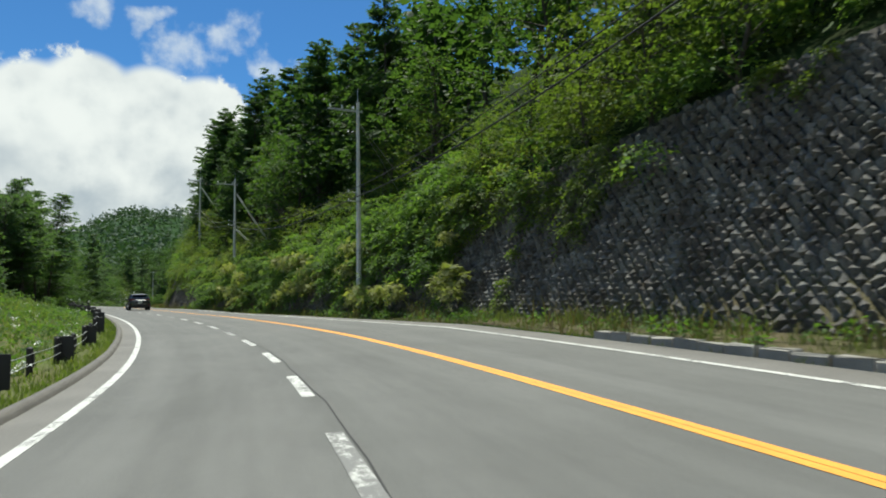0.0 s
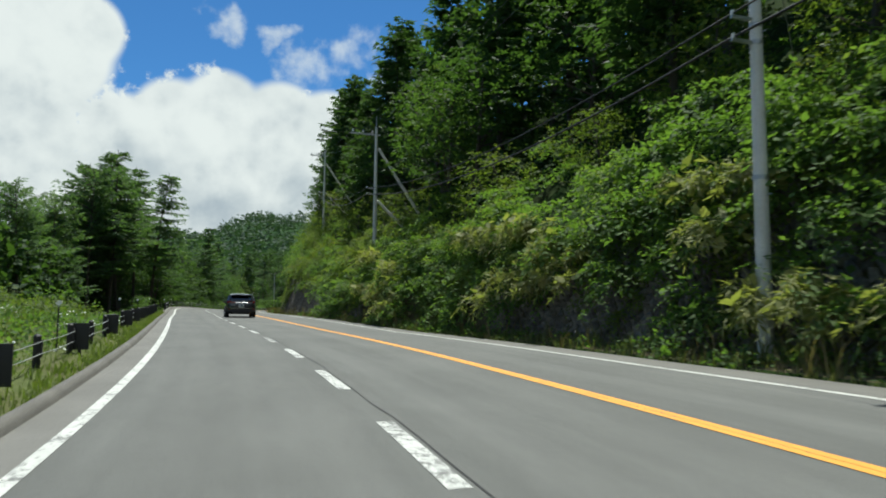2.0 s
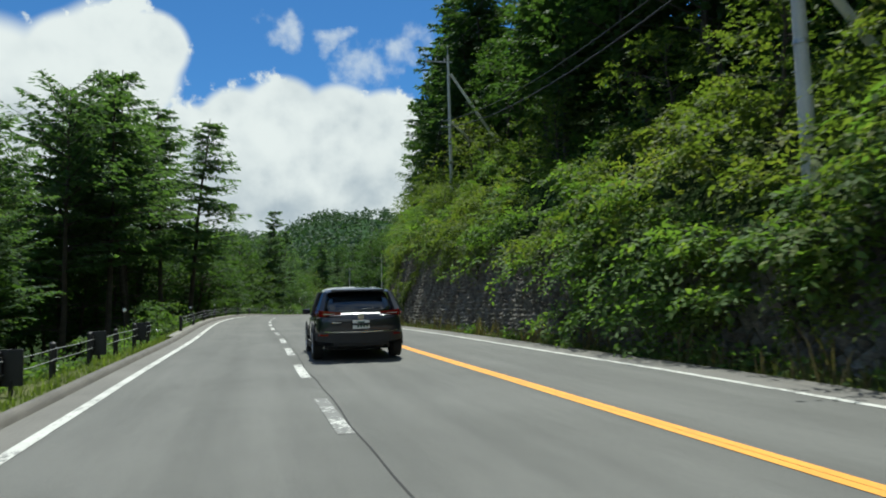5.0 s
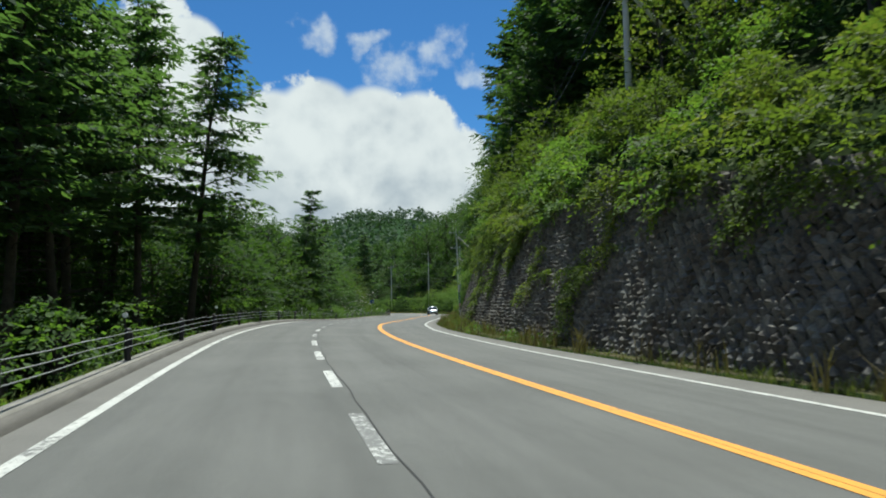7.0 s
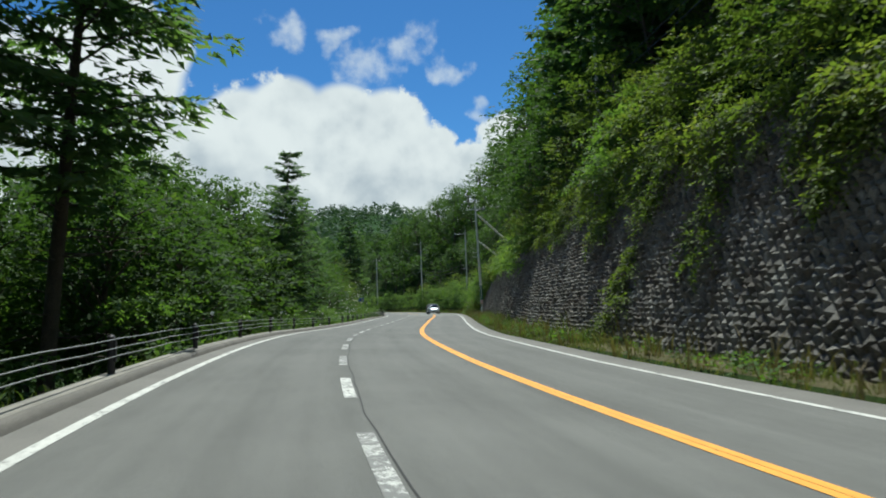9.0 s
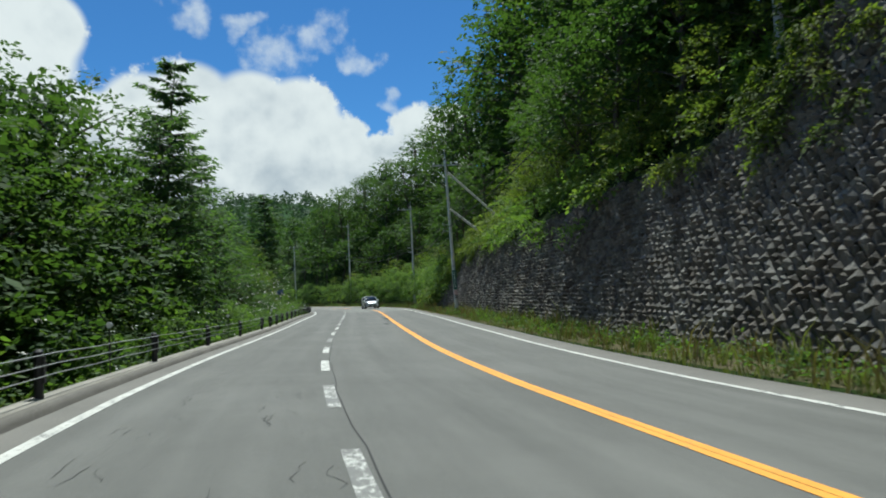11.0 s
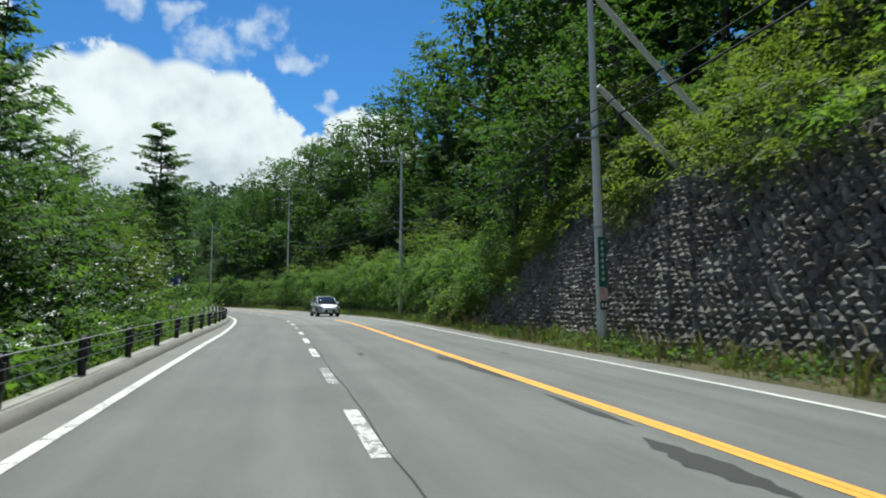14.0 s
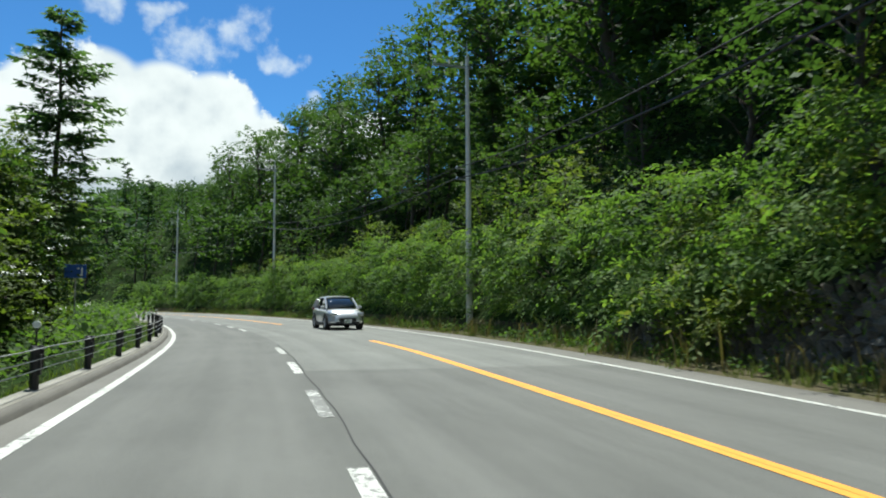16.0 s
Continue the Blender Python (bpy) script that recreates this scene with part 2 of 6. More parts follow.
def foliage(name, dark, light, yellow=None, translucent=0.35, rough=0.68):
    """Leaves: diffuse and gloss with light shining through; shade varied per leaf and per plant."""
    m = bpy.data.materials.new(name)
    m.use_nodes = True
    nt = m.node_tree
    N, L = nt.nodes.new, nt.links.new
    b = nt.nodes["Principled BSDF"]
    b.inputs["Roughness"].default_value = rough
    b.inputs["Specular IOR Level"].default_value = 0.18
    geo, ob = N("ShaderNodeNewGeometry"), N("ShaderNodeObjectInfo")
    ramp = N("ShaderNodeValToRGB")
    e = ramp.color_ramp.elements
    e[0].position, e[0].color = 0.0, (*dark, 1)
    e[1].position, e[1].color = 1.0, (*(yellow or light), 1)
    mid = e.new(0.7)
    mid.color = (*light, 1)
    n = N("ShaderNodeTexNoise")
    n.inputs["Scale"].default_value, n.inputs["Detail"].default_value = 0.45, 3
    L(geo.outputs["Position"], n.inputs["Vector"])
    def mul_add(v, k, c):
        q = N("ShaderNodeMath")
        q.operation = "MULTIPLY_ADD"
        L(v, q.inputs[0])
        q.inputs[1].default_value = k
        if isinstance(c, (int, float)):
            q.inputs[2].default_value = c
        else:
            L(c, q.inputs[2])
        return q.outputs[0]
    f = mul_add(geo.outputs["Random Per Island"], 0.36, mul_add(ob.outputs["Random"], 0.25, mul_add(n.outputs["Fac"], 1.1, -0.33)))
    L(f, ramp.inputs["Fac"])
    L(ramp.outputs["Color"], b.inputs["Base Color"])
    tr, mix, gain = N("ShaderNodeBsdfTranslucent"), N("ShaderNodeMixShader"), N("ShaderNodeMix")
    gain.data_type, gain.blend_type = "RGBA", "MULTIPLY"
    gain.inputs["Factor"].default_value = 1.0
    gain.inputs["B"].default_value = (1.4, 1.6, 0.5, 1)
    L(ramp.outputs["Color"], gain.inputs["A"])
    L(gain.outputs["Result"], tr.inputs["Color"])
    mix.inputs[0].default_value = translucent
    out = nt.nodes["Material Output"]
    L(b.outputs[0], mix.inputs[1]), L(tr.outputs[0], mix.inputs[2]), L(mix.outputs[0], out.inputs["Surface"])
    return m


ASPHALT = material("asphalt", (0.122, 0.122, 0.115), 0.85, noise_scale=0.35, var=0.16, fine=140, fine_var=0.22, bump=0.35, bump_scale=160, spec=0.35)
ASPHALT_OLD = material("pale_asphalt", (0.158, 0.160, 0.150), 0.85, noise_scale=0.35, var=0.16, fine=140, fine_var=0.22, bump=0.35, bump_scale=160, spec=0.35)
traffic_streaks(ASPHALT_OLD, (0.75, 2.15, 3.7, 5.1))
traffic_streaks(ASPHALT, (-2.1, -0.65, 0.75, 2.15, 3.7, 5.1))
SHOULDER = material("worn_asphalt", (0.165, 0.158, 0.145), 0.9, noise_scale=0.8, var=0.22, fine=90, fine_var=0.2, bump=0.4, bump_scale=120)
KERB = material("kerb_asphalt", (0.15, 0.14, 0.125), 0.92, noise_scale=1.5, var=0.3, fine=60, fine_var=0.2, bump=0.6, bump_scale=70)
CONCRETE = material("concrete", (0.30, 0.285, 0.25), 0.9, noise_scale=1.2, var=0.35, fine=50, fine_var=0.15, bump=0.4, bump_scale=60)
POLE = material("pole_concrete", (0.62, 0.62, 0.58), 0.8, noise_scale=1.0, var=0.25, fine=40, fine_var=0.1, bump=0.15, bump_scale=80)
WHITE_LINE = worn_paint("white_paint", (0.54, 0.54, 0.51), (0.13, 0.13, 0.125), 0.17)
WORN_LINE = worn_paint("worn_white_paint", (0.53, 0.53, 0.50), (0.14, 0.14, 0.135), 0.31)
DASH_LINE = worn_paint("lane_paint", (0.56, 0.56, 0.53), (0.135, 0.135, 0.13), 0.23)
YELLOW_LINE = worn_paint("yellow_paint", (0.76, 0.33, 0.035), (0.19, 0.14, 0.10), 0.08)
SEAM = material("tar_seam", (0.018, 0.018, 0.018), 0.8, fine=80)
STONE = material("wall_stone", (0.168, 0.165, 0.150), 0.9, noise_scale=1.1, var=0.45, fine=25, fine_var=0.3, bump=0.8, bump_scale=35, tint=(0.098, 0.086, 0.074), random_by="island", random_amount=0.36, spec=0.15)
STONE_OB = material("wall_stone_single", (0.168, 0.165, 0.150), 0.9, noise_scale=1.1, var=0.45, fine=25, fine_var=0.3, bump=0.8, bump_scale=35, tint=(0.098, 0.086, 0.074), random_by="object", random_amount=0.36, spec=0.15)
MORTAR = material("wall_backing", (0.055, 0.05, 0.045), 0.95, noise_scale=2.0, var=0.4, fine=30, fine_var=0.3, bump=0.6, spec=0.15)
SOIL = material("forest_floor", (0.024, 0.030, 0.012), 1.0, noise_scale=0.9, var=0.4, fine=12, fine_var=0.3, bump=0.6, bump_scale=9, tint=(0.020, 0.042, 0.010), spec=0.03)
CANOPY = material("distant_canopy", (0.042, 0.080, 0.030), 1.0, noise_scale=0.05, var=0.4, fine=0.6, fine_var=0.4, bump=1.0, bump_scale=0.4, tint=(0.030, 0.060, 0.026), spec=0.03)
TURF = material("turf", (0.085, 0.110, 0.040), 1.0, noise_scale=0.5, var=0.4, fine=14, fine_var=0.3, bump=0.8, bump_scale=12, tint=(0.105, 0.100, 0.050), spec=0.03)
VERGE_SOIL = material("verge_soil", (0.072, 0.074, 0.036), 1.0, noise_scale=0.9, var=0.4, fine=14, fine_var=0.3, bump=0.8, bump_scale=12, tint=(0.100, 0.082, 0.052), spec=0.03)
BARK = material("bark", (0.085, 0.07, 0.055), 0.95, noise_scale=3.0, var=0.4, fine=30, fine_var=0.3, bump=0.8, bump_scale=22)
STEEL = material("galvanised_steel", (0.45, 0.46, 0.46), 0.45, 0.8, fine=40)
BROWN = material("brown_paint_steel", (0.022, 0.020, 0.022), 0.5, 0.0, noise_scale=3, var=0.3, fine=50)
WIRE = material("black_cable", (0.012, 0.012, 0.012), 0.6)
CABLE = material("steel_cable", (0.34, 0.35, 0.35), 0.55, 0.3)
LEAF = foliage("leaf_broad", (0.042, 0.084, 0.030), (0.122, 0.190, 0.060), (0.20, 0.24, 0.08), 0.5)
LEAF_DEEP = foliage("leaf_deep", (0.024, 0.052, 0.021), (0.066, 0.112, 0.040), (0.115, 0.152, 0.052), 0.44)
# yellow-green shrub leaf; outside the bend its brightness stands in for sun and haze
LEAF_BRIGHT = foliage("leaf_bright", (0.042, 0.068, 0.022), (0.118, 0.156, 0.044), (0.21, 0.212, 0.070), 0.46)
NEEDLE = foliage("needle", (0.043, 0.081, 0.045), (0.097, 0.156, 0.078), (0.142, 0.190, 0.095), 0.5)
NEEDLE_DARK = foliage("needle_dark", (0.028, 0.056, 0.028), (0.064, 0.110, 0.048), (0.09, 0.135, 0.055), 0.42)
GRASS = foliage("grass_blade", (0.070, 0.102, 0.032), (0.150, 0.190, 0.062), (0.25, 0.25, 0.11), 0.42)
VERGE = foliage("verge_blade", (0.060, 0.080, 0.030), (0.125, 0.145, 0.058), (0.24, 0.215, 0.115), 0.36)
DRY = foliage("dry_weed", (0.09, 0.07, 0.04), (0.17, 0.14, 0.075), (0.28, 0.24, 0.14), 0.25)
SASA = foliage("bamboo_grass", (0.14, 0.16, 0.06), (0.3, 0.3, 0.14), (0.48, 0.43, 0.24), 0.4)
# bluish, low-contrast greens carry the haze of distance in the leaf colour
HAZY_FAR_LEAF = foliage("leaf_far_hazy", (0.028, 0.054, 0.036), (0.046, 0.082, 0.050), (0.062, 0.100, 0.054), 0.25)

# ---- the road's line in plan, profile and cross fall ----
KS = np.arange(-10, 280, 8.0)
KAPPA = np.array([1.8568, 2.9821, 5.3863, 9.7984, 5.9523, 6.7878, 4.6401, 1.653, 1.4177, -1.5169, -1.9235, 3.6922, -2.316, -3.6334, -7.7661, -4.8985, -5.1798, -4.8714, -4.2789, -1.6441, 0.8029, -0.5454, 0.0534, 1.9553, 3.0839, 7.7039, 6.6256, 6.7086, 7.3012, 7.7296, 7.8594, 7.9151, 7.9394, 7.9474, 7.9506, 7.9525, 7.9539]) / 1000
KZ = np.arange(-10, 290, 15.0)
SLOPE = [0.296, 0.358, 0.835, 1.046, 0.636, 0.701, 0.718, 0.745, 0.248, -0.716, -0.379, 0.029, -0.248, -0.17, -0.234, 0.129, 0.131, 0.113, 0.091, 0.077]
BANK = [1.572, 1.742, 2.567, 0.476, -0.803, -0.24, -1.059, -2.279, -2.802, -2.655, -1.159, -0.781, -1.419, -0.511, -0.36, -0.272, -0.142, -0.113, -0.169, -0.272]
KO = np.arange(-10, 280, 15.0)
LEFT_LINE = [-2.493, -2.617, -2.741, -2.750, -2.758, -2.724, -2.690, -2.702, -2.640, -2.688, -2.628, -2.633, -2.589, -2.817, -2.939, -2.910, -2.896, -2.896, -2.896, -2.896]
YELLOW = [2.900, 2.794, 2.688, 2.755, 2.822, 2.835, 2.848, 2.798, 2.720, 2.814, 2.962, 2.969, 3.086, 3.210, 3.047, 3.024, 3.026, 3.027, 3.028, 3.028]
RIGHT_LINE = [5.554, 5.600, 5.646, 5.532, 5.419, 5.457, 5.494, 5.524, 5.400, 5.610, 5.795, 5.911, 6.181, 6.110, 6.190, 6.200, 6.209, 6.212, 6.215, 6.215]
S0, S1 = -60.0, 330.0
SF = np.arange(S0, S1, 0.5)
_k = np.interp(SF, KS, KAPPA)
_th = np.concatenate([[0], np.cumsum((_k[1:] + _k[:-1]) / 2 * 0.5)])
_th += -0.080516 - np.interp(-10, SF, _th)
_tm = (_th[1:] + _th[:-1]) / 2
_cx = np.concatenate([[0], np.cumsum(-np.sin(_tm) * 0.5)])
_cy = np.concatenate([[0], np.cumsum(np.cos(_tm) * 0.5)])
_cx -= np.interp(-10, SF, _cx)
_cy -= np.interp(-10, SF, _cy)
_q = np.tan(np.radians(np.interp(SF, KZ, SLOPE)))
_zc = np.concatenate([[0], np.cumsum((_q[1:] + _q[:-1]) / 2 * 0.5)])
_zc -= np.interp(80, SF, _zc)


def heading(s):
    return np.interp(s, SF, _th)


def road_z(s, n):
    return np.interp(s, SF, _zc) + np.tan(np.radians(np.interp(s, KZ, BANK))) * np.clip(n, -4.5, 8.0)


def at(s, n, z=0.0):
    """World place at s metres along the dashed line, n metres to its right, z above the road's surface."""
    s, n, z = np.broadcast_arrays(np.asarray(s, float), np.asarray(n, float), np.asarray(z, float))
    a = heading(s)
    return np.stack([np.interp(s, SF, _cx) + n * np.cos(a), np.interp(s, SF, _cy) + n * np.sin(a), road_z(s, n) + z], -1)


def stand(s, n, z=0.0, turn=0.0):
    """Pose at a place beside the road, its y axis along the road."""
    p = at(s, n, z)
    return pose(*p, 0, 0, math.degrees(heading(s)) + turn)


def plan(x, y):
    """s and n of world points (arrays)."""
    x, y = np.asarray(x, float), np.asarray(y, float)
    j = np.empty(x.shape, int)
    for i in range(0, len(x), 4000):
        j[i:i + 4000] = ((x[i:i + 4000, None] - _cx) ** 2 + (y[i:i + 4000, None] - _cy) ** 2).argmin(1)
    dx, dy = x - _cx[j], y - _cy[j]
    return SF[j], dx * np.cos(_th[j]) + dy * np.sin(_th[j])


# retaining wall: height over the road and hillside behind it
WALL_S = [-60, -15, 8, 14, 18, 30, 40, 55, 65, 76, 88, 96, 112, 120, 127, 131, 145, 165, 170.5, 174, 179, 186, 330]
WALL_H = [6.1, 6.1, 6.1, 5.9, 5.5, 4.6, 3.6, 2.6, 2.4, 2.8, 4.0, 5.6, 6.0, 6.8, 7.2, 5.1, 4.7, 4.8, 4.7, 3.0, 1.3, 0.5, 0.4]
BASE_S = [-60, 0, 20, 45, 60, 76, 90, 110, 140, 175, 200, 330]
BASE_N = [9.6, 9.4, 8.6, 7.4, 6.9, 7.0, 7.2, 7.9, 8.3, 8.4, 8.6, 8.8]
BATTER = 0.34


def wall_h(s):
    return np.interp(s, WALL_S, WALL_H)


def wall_n(s):
    return np.interp(s, BASE_S, BASE_N)


def ground_z(s, n):
    """Height of the natural ground over the road's surface."""
    s, n = np.asarray(s, float), np.asarray(n, float)
    h, b = wall_h(s), wall_n(s)
    top = b + BATTER * h + 0.15
    right = np.where(n < b, 0.06 * np.clip(n - 6.4, 0, 9), np.where(n < top, np.clip((n - b) / np.maximum(top - b, 0.1), 0, 1) * h, h + np.minimum((n - top) * 0.74, np.interp(s, [205, 235], [18, 11]) + (n - top) * np.interp(s, [205, 235], [0.25, 0.12]))))
    d = -n - 4.0
    bank_rise = np.interp(s, [-60, 40, 62, 80, 330], [1.0, 1.0, 0.6, 0.0, 0.0])
    mound = bank_rise * 1.3 * np.clip((d - 1) / 5, 0, 1)
    drop = -(1 - bank_rise) * np.clip((d + 0.35) / np.interp(s, [60, 84, 330], [7, 3.6, 3.6]), 0, 1) * np.interp(s, [60, 90, 150, 185, 200, 330], [2.0, 3.0, 3.0, 1.4, 0.5, 0.5])
    far = -np.clip((d - 12) / 30, 0, 1) * 3.0
    left = np.where(d > -0.35, mound + drop + far, 0)
    wob = 0.25 * np.sin(s * 0.37 + n * 0.6) + 0.2 * np.sin(s * 0.13 - n * 0.9)
    return np.where(n > 0, right, left) + wob * np.clip((np.abs(n + 0.0) - 11) / 6, 0, 1)


# ---- mesh helpers ----
def mesh_of(name, verts, faces, mat=None, smooth=False):
    """Mesh from numpy arrays; faces all with the same number of corners."""
    verts, faces = np.asarray(verts, np.float32), np.asarray(faces, np.int32)
    me = bpy.data.meshes.new(name)
    me.vertices.add(len(verts))
    me.vertices.foreach_set("co", verts.ravel())
    k = faces.shape[1]
    me.loops.add(faces.size)
    me.loops.foreach_set("vertex_index", faces.ravel())
    me.polygons.add(len(faces))
    me.polygons.foreach_set("loop_start", np.arange(0, faces.size, k, dtype=np.int32))
    me.polygons.foreach_set("use_smooth", np.full(len(faces), smooth))
    me.update(calc_edges=True)
    if mat:
        me.materials.append(mat)
    return me


def grid_faces(rows, cols):
    i = np.arange((rows - 1) * cols).reshape(rows - 1, cols)[:, :-1].ravel()
    return np.stack([i, i + 1, i + cols + 1, i + cols], 1)


def strip(name, s, n_lists, z_lists, mat, parent=None, smooth=True):
    """Surface along the road; each of n_lists and z_lists gives one edge's offset and height (numbers or arrays)."""
    s = np.asarray(s, float)
    cols = [at(s, n + 0 * s, z + 0 * s) for n, z in zip(n_lists, z_lists)]
    v = np.stack(cols, 1).reshape(-1, 3)
    me = mesh_of(name, v, grid_faces(len(s), len(cols)), mat, smooth)
    flat = np.stack([np.stack([s, n + 0 * s], -1) for n in n_lists], 1).reshape(-1, 2)
    along = me.uv_layers.new(name="along")
    along.data.foreach_set("uv", flat[grid_faces(len(s), len(cols)).ravel()].astype(np.float32).ravel())
    ob = new(name, me)
    ob.parent = parent
    return ob


def part(name, bm, mat, parent, label=""):
    me = bpy.data.meshes.new(name)
    bm.to_mesh(me)
    bm.free()
    me.materials.append(mat)
    ob = new(name, me)
    ob.parent = parent
    if label:
        tagged(ob, label)
    return ob


def tube(points, radii, sides=6):
    """Vertices and quads of a tapered tube along points."""
    p = np.asarray(points, float)
    d = np.gradient(p, axis=0)
    d /= np.linalg.norm(d, axis=1)[:, None] + 1e-9
    up = np.where(np.abs(d[:, 2:3]) > 0.9, np.array([[1.0, 0, 0]]), np.array([[0, 0, 1.0]]))
    a = np.cross(d, up)
    a /= np.linalg.norm(a, axis=1)[:, None] + 1e-9
    b = np.cross(d, a)
    t = np.linspace(0, 2 * np.pi, sides, endpoint=False)
    ring = (a[:, None] * np.cos(t)[None, :, None] + b[:, None] * np.sin(t)[None, :, None]) * np.asarray(radii, float)[:, None, None]
    v = (p[:, None] + ring).reshape(-1, 3)
    f = []
    for i in range(len(p) - 1):
        for j in range(sides):
            k = (j + 1) % sides
            f.append((i * sides + j, i * sides + k, (i + 1) * sides + k, (i + 1) * sides + j))
    return v, np.array(f, int)


def merge(pieces):
    vs, fs, o = [], [], 0
    for v, f in pieces:
        vs.append(v)
        fs.append(np.asarray(f) + o)
        o += len(v)
    return np.concatenate(vs), np.concatenate(fs)


# ---- foliage ----
def leaves(points, outward, length, width, rng, droop=0.15, spread=0.6, pointed=False):
    """One rhombic leaf (or a pointed spray of three corners) at every point, lying outward and mostly level."""
    m = len(points)
    a = outward * [1, 1, 0.55] + rng.normal(0, spread, (m, 3)) * [1, 1, 0.6]
    a[:, 2] -= droop
    a /= np.linalg.norm(a, axis=1)[:, None] + 1e-9
    b = np.cross(a, rng.normal(0, 1, (m, 3)) * [0.5, 0.5, 0.3] + [0, 0, 0.9])
    b /= np.linalg.norm(b, axis=1)[:, None] + 1e-9
    l = length * rng.uniform(0.65, 1.3, (m, 1))
    w = width * rng.uniform(0.7, 1.25, (m, 1))
    if pointed:
        q = np.stack([points + b * w / 2, points + a * l, points - b * w / 2], 1)
        return q.reshape(-1, 3), np.arange(3 * m).reshape(m, 3)
    q = np.stack([points, points + a * l * 0.45 + b * w / 2, points + a * l, points + a * l * 0.45 - b * w / 2], 1)
    return q.reshape(-1, 3), np.arange(4 * m).reshape(m, 4)


def sprays(p, d, length, k, leaf, width, rng, droop=0.25):
    """Leafy twigs: from every p along d, k leaves set alternately to both sides, the last one at the tip."""
    m = len(p)
    d = d / (np.linalg.norm(d, axis=1)[:, None] + 1e-9)
    side = np.cross(d, [0, 0, 1.0]) + rng.normal(0, 0.12, (m, 3))
    side /= np.linalg.norm(side, axis=1)[:, None] + 1e-9
    up = np.cross(side, d)
    roll = rng.normal(0, 0.4, (m, 1))
    side, up = side * np.cos(roll) + up * np.sin(roll), up * np.cos(roll) - side * np.sin(roll)
    t = ((np.arange(k) + 0.6) / k)[None, :, None]
    sign = np.where(np.arange(k) % 2 == 0, 1.0, -1.0)
    sign[-1] = 0.0
    L = (length * rng.uniform(0.65, 1.3, m))[:, None, None]
    q = p[:, None] + d[:, None] * L * t
    q[:, :, 2] -= (droop * L * t * t)[:, :, 0]
    a = d[:, None] * 0.6 + side[:, None] * sign[None, :, None] * 0.85 + rng.normal(0, 0.22, (m, k, 3))
    a[:, :, 2] -= droop * (0.4 + t[:, :, 0])
    a /= np.linalg.norm(a, axis=2)[:, :, None] + 1e-9
    b = np.cross(a, up[:, None] + rng.normal(0, 0.3, (m, k, 3)))
    b /= np.linalg.norm(b, axis=2)[:, :, None] + 1e-9
    l = leaf * rng.uniform(0.7, 1.25, (m, k, 1))
    w = l * width * rng.uniform(0.8, 1.2, (m, k, 1))
    v = np.stack([q, q + a * l * 0.42 + b * w / 2, q + a * l, q + a * l * 0.42 - b * w / 2], 2)
    return v.reshape(-1, 3), np.arange(4 * m * k).reshape(m * k, 4)


def boughs(places, outward, sizes, rng, count=8, twigs=9, arch=0.6, rise=(0.15, 1.15), fan=1.9):
    """Twig origins and directions on arching boughs that leave every place, most of them towards `outward`."""
    B = len(places)
    az = np.arctan2(outward[:, 1], outward[:, 0])[:, None] + rng.uniform(-1, 1, (B, count)) * fan
    el = rng.uniform(*rise, (B, count))
    L = sizes[:, None] * rng.uniform(0.55, 1.2, (B, count))
    h = np.stack([np.cos(az), np.sin(az), 0 * az], -1)
    go = h * np.cos(el)[..., None] + np.array([0, 0, 1.0]) * np.sin(el)[..., None]
    u = (0.22 + 0.78 * (np.arange(twigs) + rng.uniform(0.1, 0.9, (B, count, twigs))) / twigs)[..., None]
    q = places[:, None, None] + go[:, :, None] * L[..., None, None] * u
    q[..., 2] -= (arch * L[..., None] * u[..., 0] ** 2)
    tan = go[:, :, None] - np.array([0, 0, 1.0]) * 2 * arch * u
    tan /= np.linalg.norm(tan, axis=-1)[..., None]
    side = np.stack([-np.sin(az), np.cos(az), 0 * az], -1)[:, :, None] * np.where(np.arange(twigs) % 2 == 0, 1.0, -1.0)[:, None]
    d = tan * 0.75 + side * (1.05 - 0.6 * u) + rng.normal(0, 0.25, q.shape)
    d[..., 2] += 0.12
    return q.reshape(-1, 3), d.reshape(-1, 3)


def bushes(name, places, outward, sizes, leaf, mat, label, seed, k=6, twig=0.42, width=0.5, **how):
    """Shrubs of arching, leafy boughs as one object, with broad leaves closing their hearts."""
    rng = np.random.default_rng(seed)
    places, outward, sizes = np.asarray(places), np.asarray(outward), np.asarray(sizes, float)
    q, d = boughs(places, outward, sizes, rng, **how)
    heart = np.repeat(places, 9, 0) + rng.normal(0, 0.2, (9 * len(places), 3)) * np.repeat(sizes, 9)[:, None] * [1, 1, 0.6]
    inner = leaves(heart, rng.normal(0, 1, heart.shape), leaf * 1.6, leaf * 1.0, rng, 0.3, 1.0)
    v, f = merge([sprays(q, d, twig, k, leaf, width, rng), inner])
    return tagged(new(name, mesh_of(name, v, f, mat)), label, "plants", kind="stuff")


def clump_points(centre, radius, count, rng, flat=0.6):
    """Points in a shell of an irregular ellipsoid, more on its upper side, with their outward directions."""
    d = rng.normal(0, 1, (count, 3))
    d[:, 2] = d[:, 2] * 0.8 + 0.25
    d /= np.linalg.norm(d, axis=1)[:, None]
    r = radius * rng.uniform(0.55, 1.05, (count, 1)) * (1 + 0.25 * np.sin(d[:, :1] * 5 + centre[0]) * np.cos(d[:, 1:2] * 4))
    return np.asarray(centre) + d * r * np.array([1, 1, flat]), d


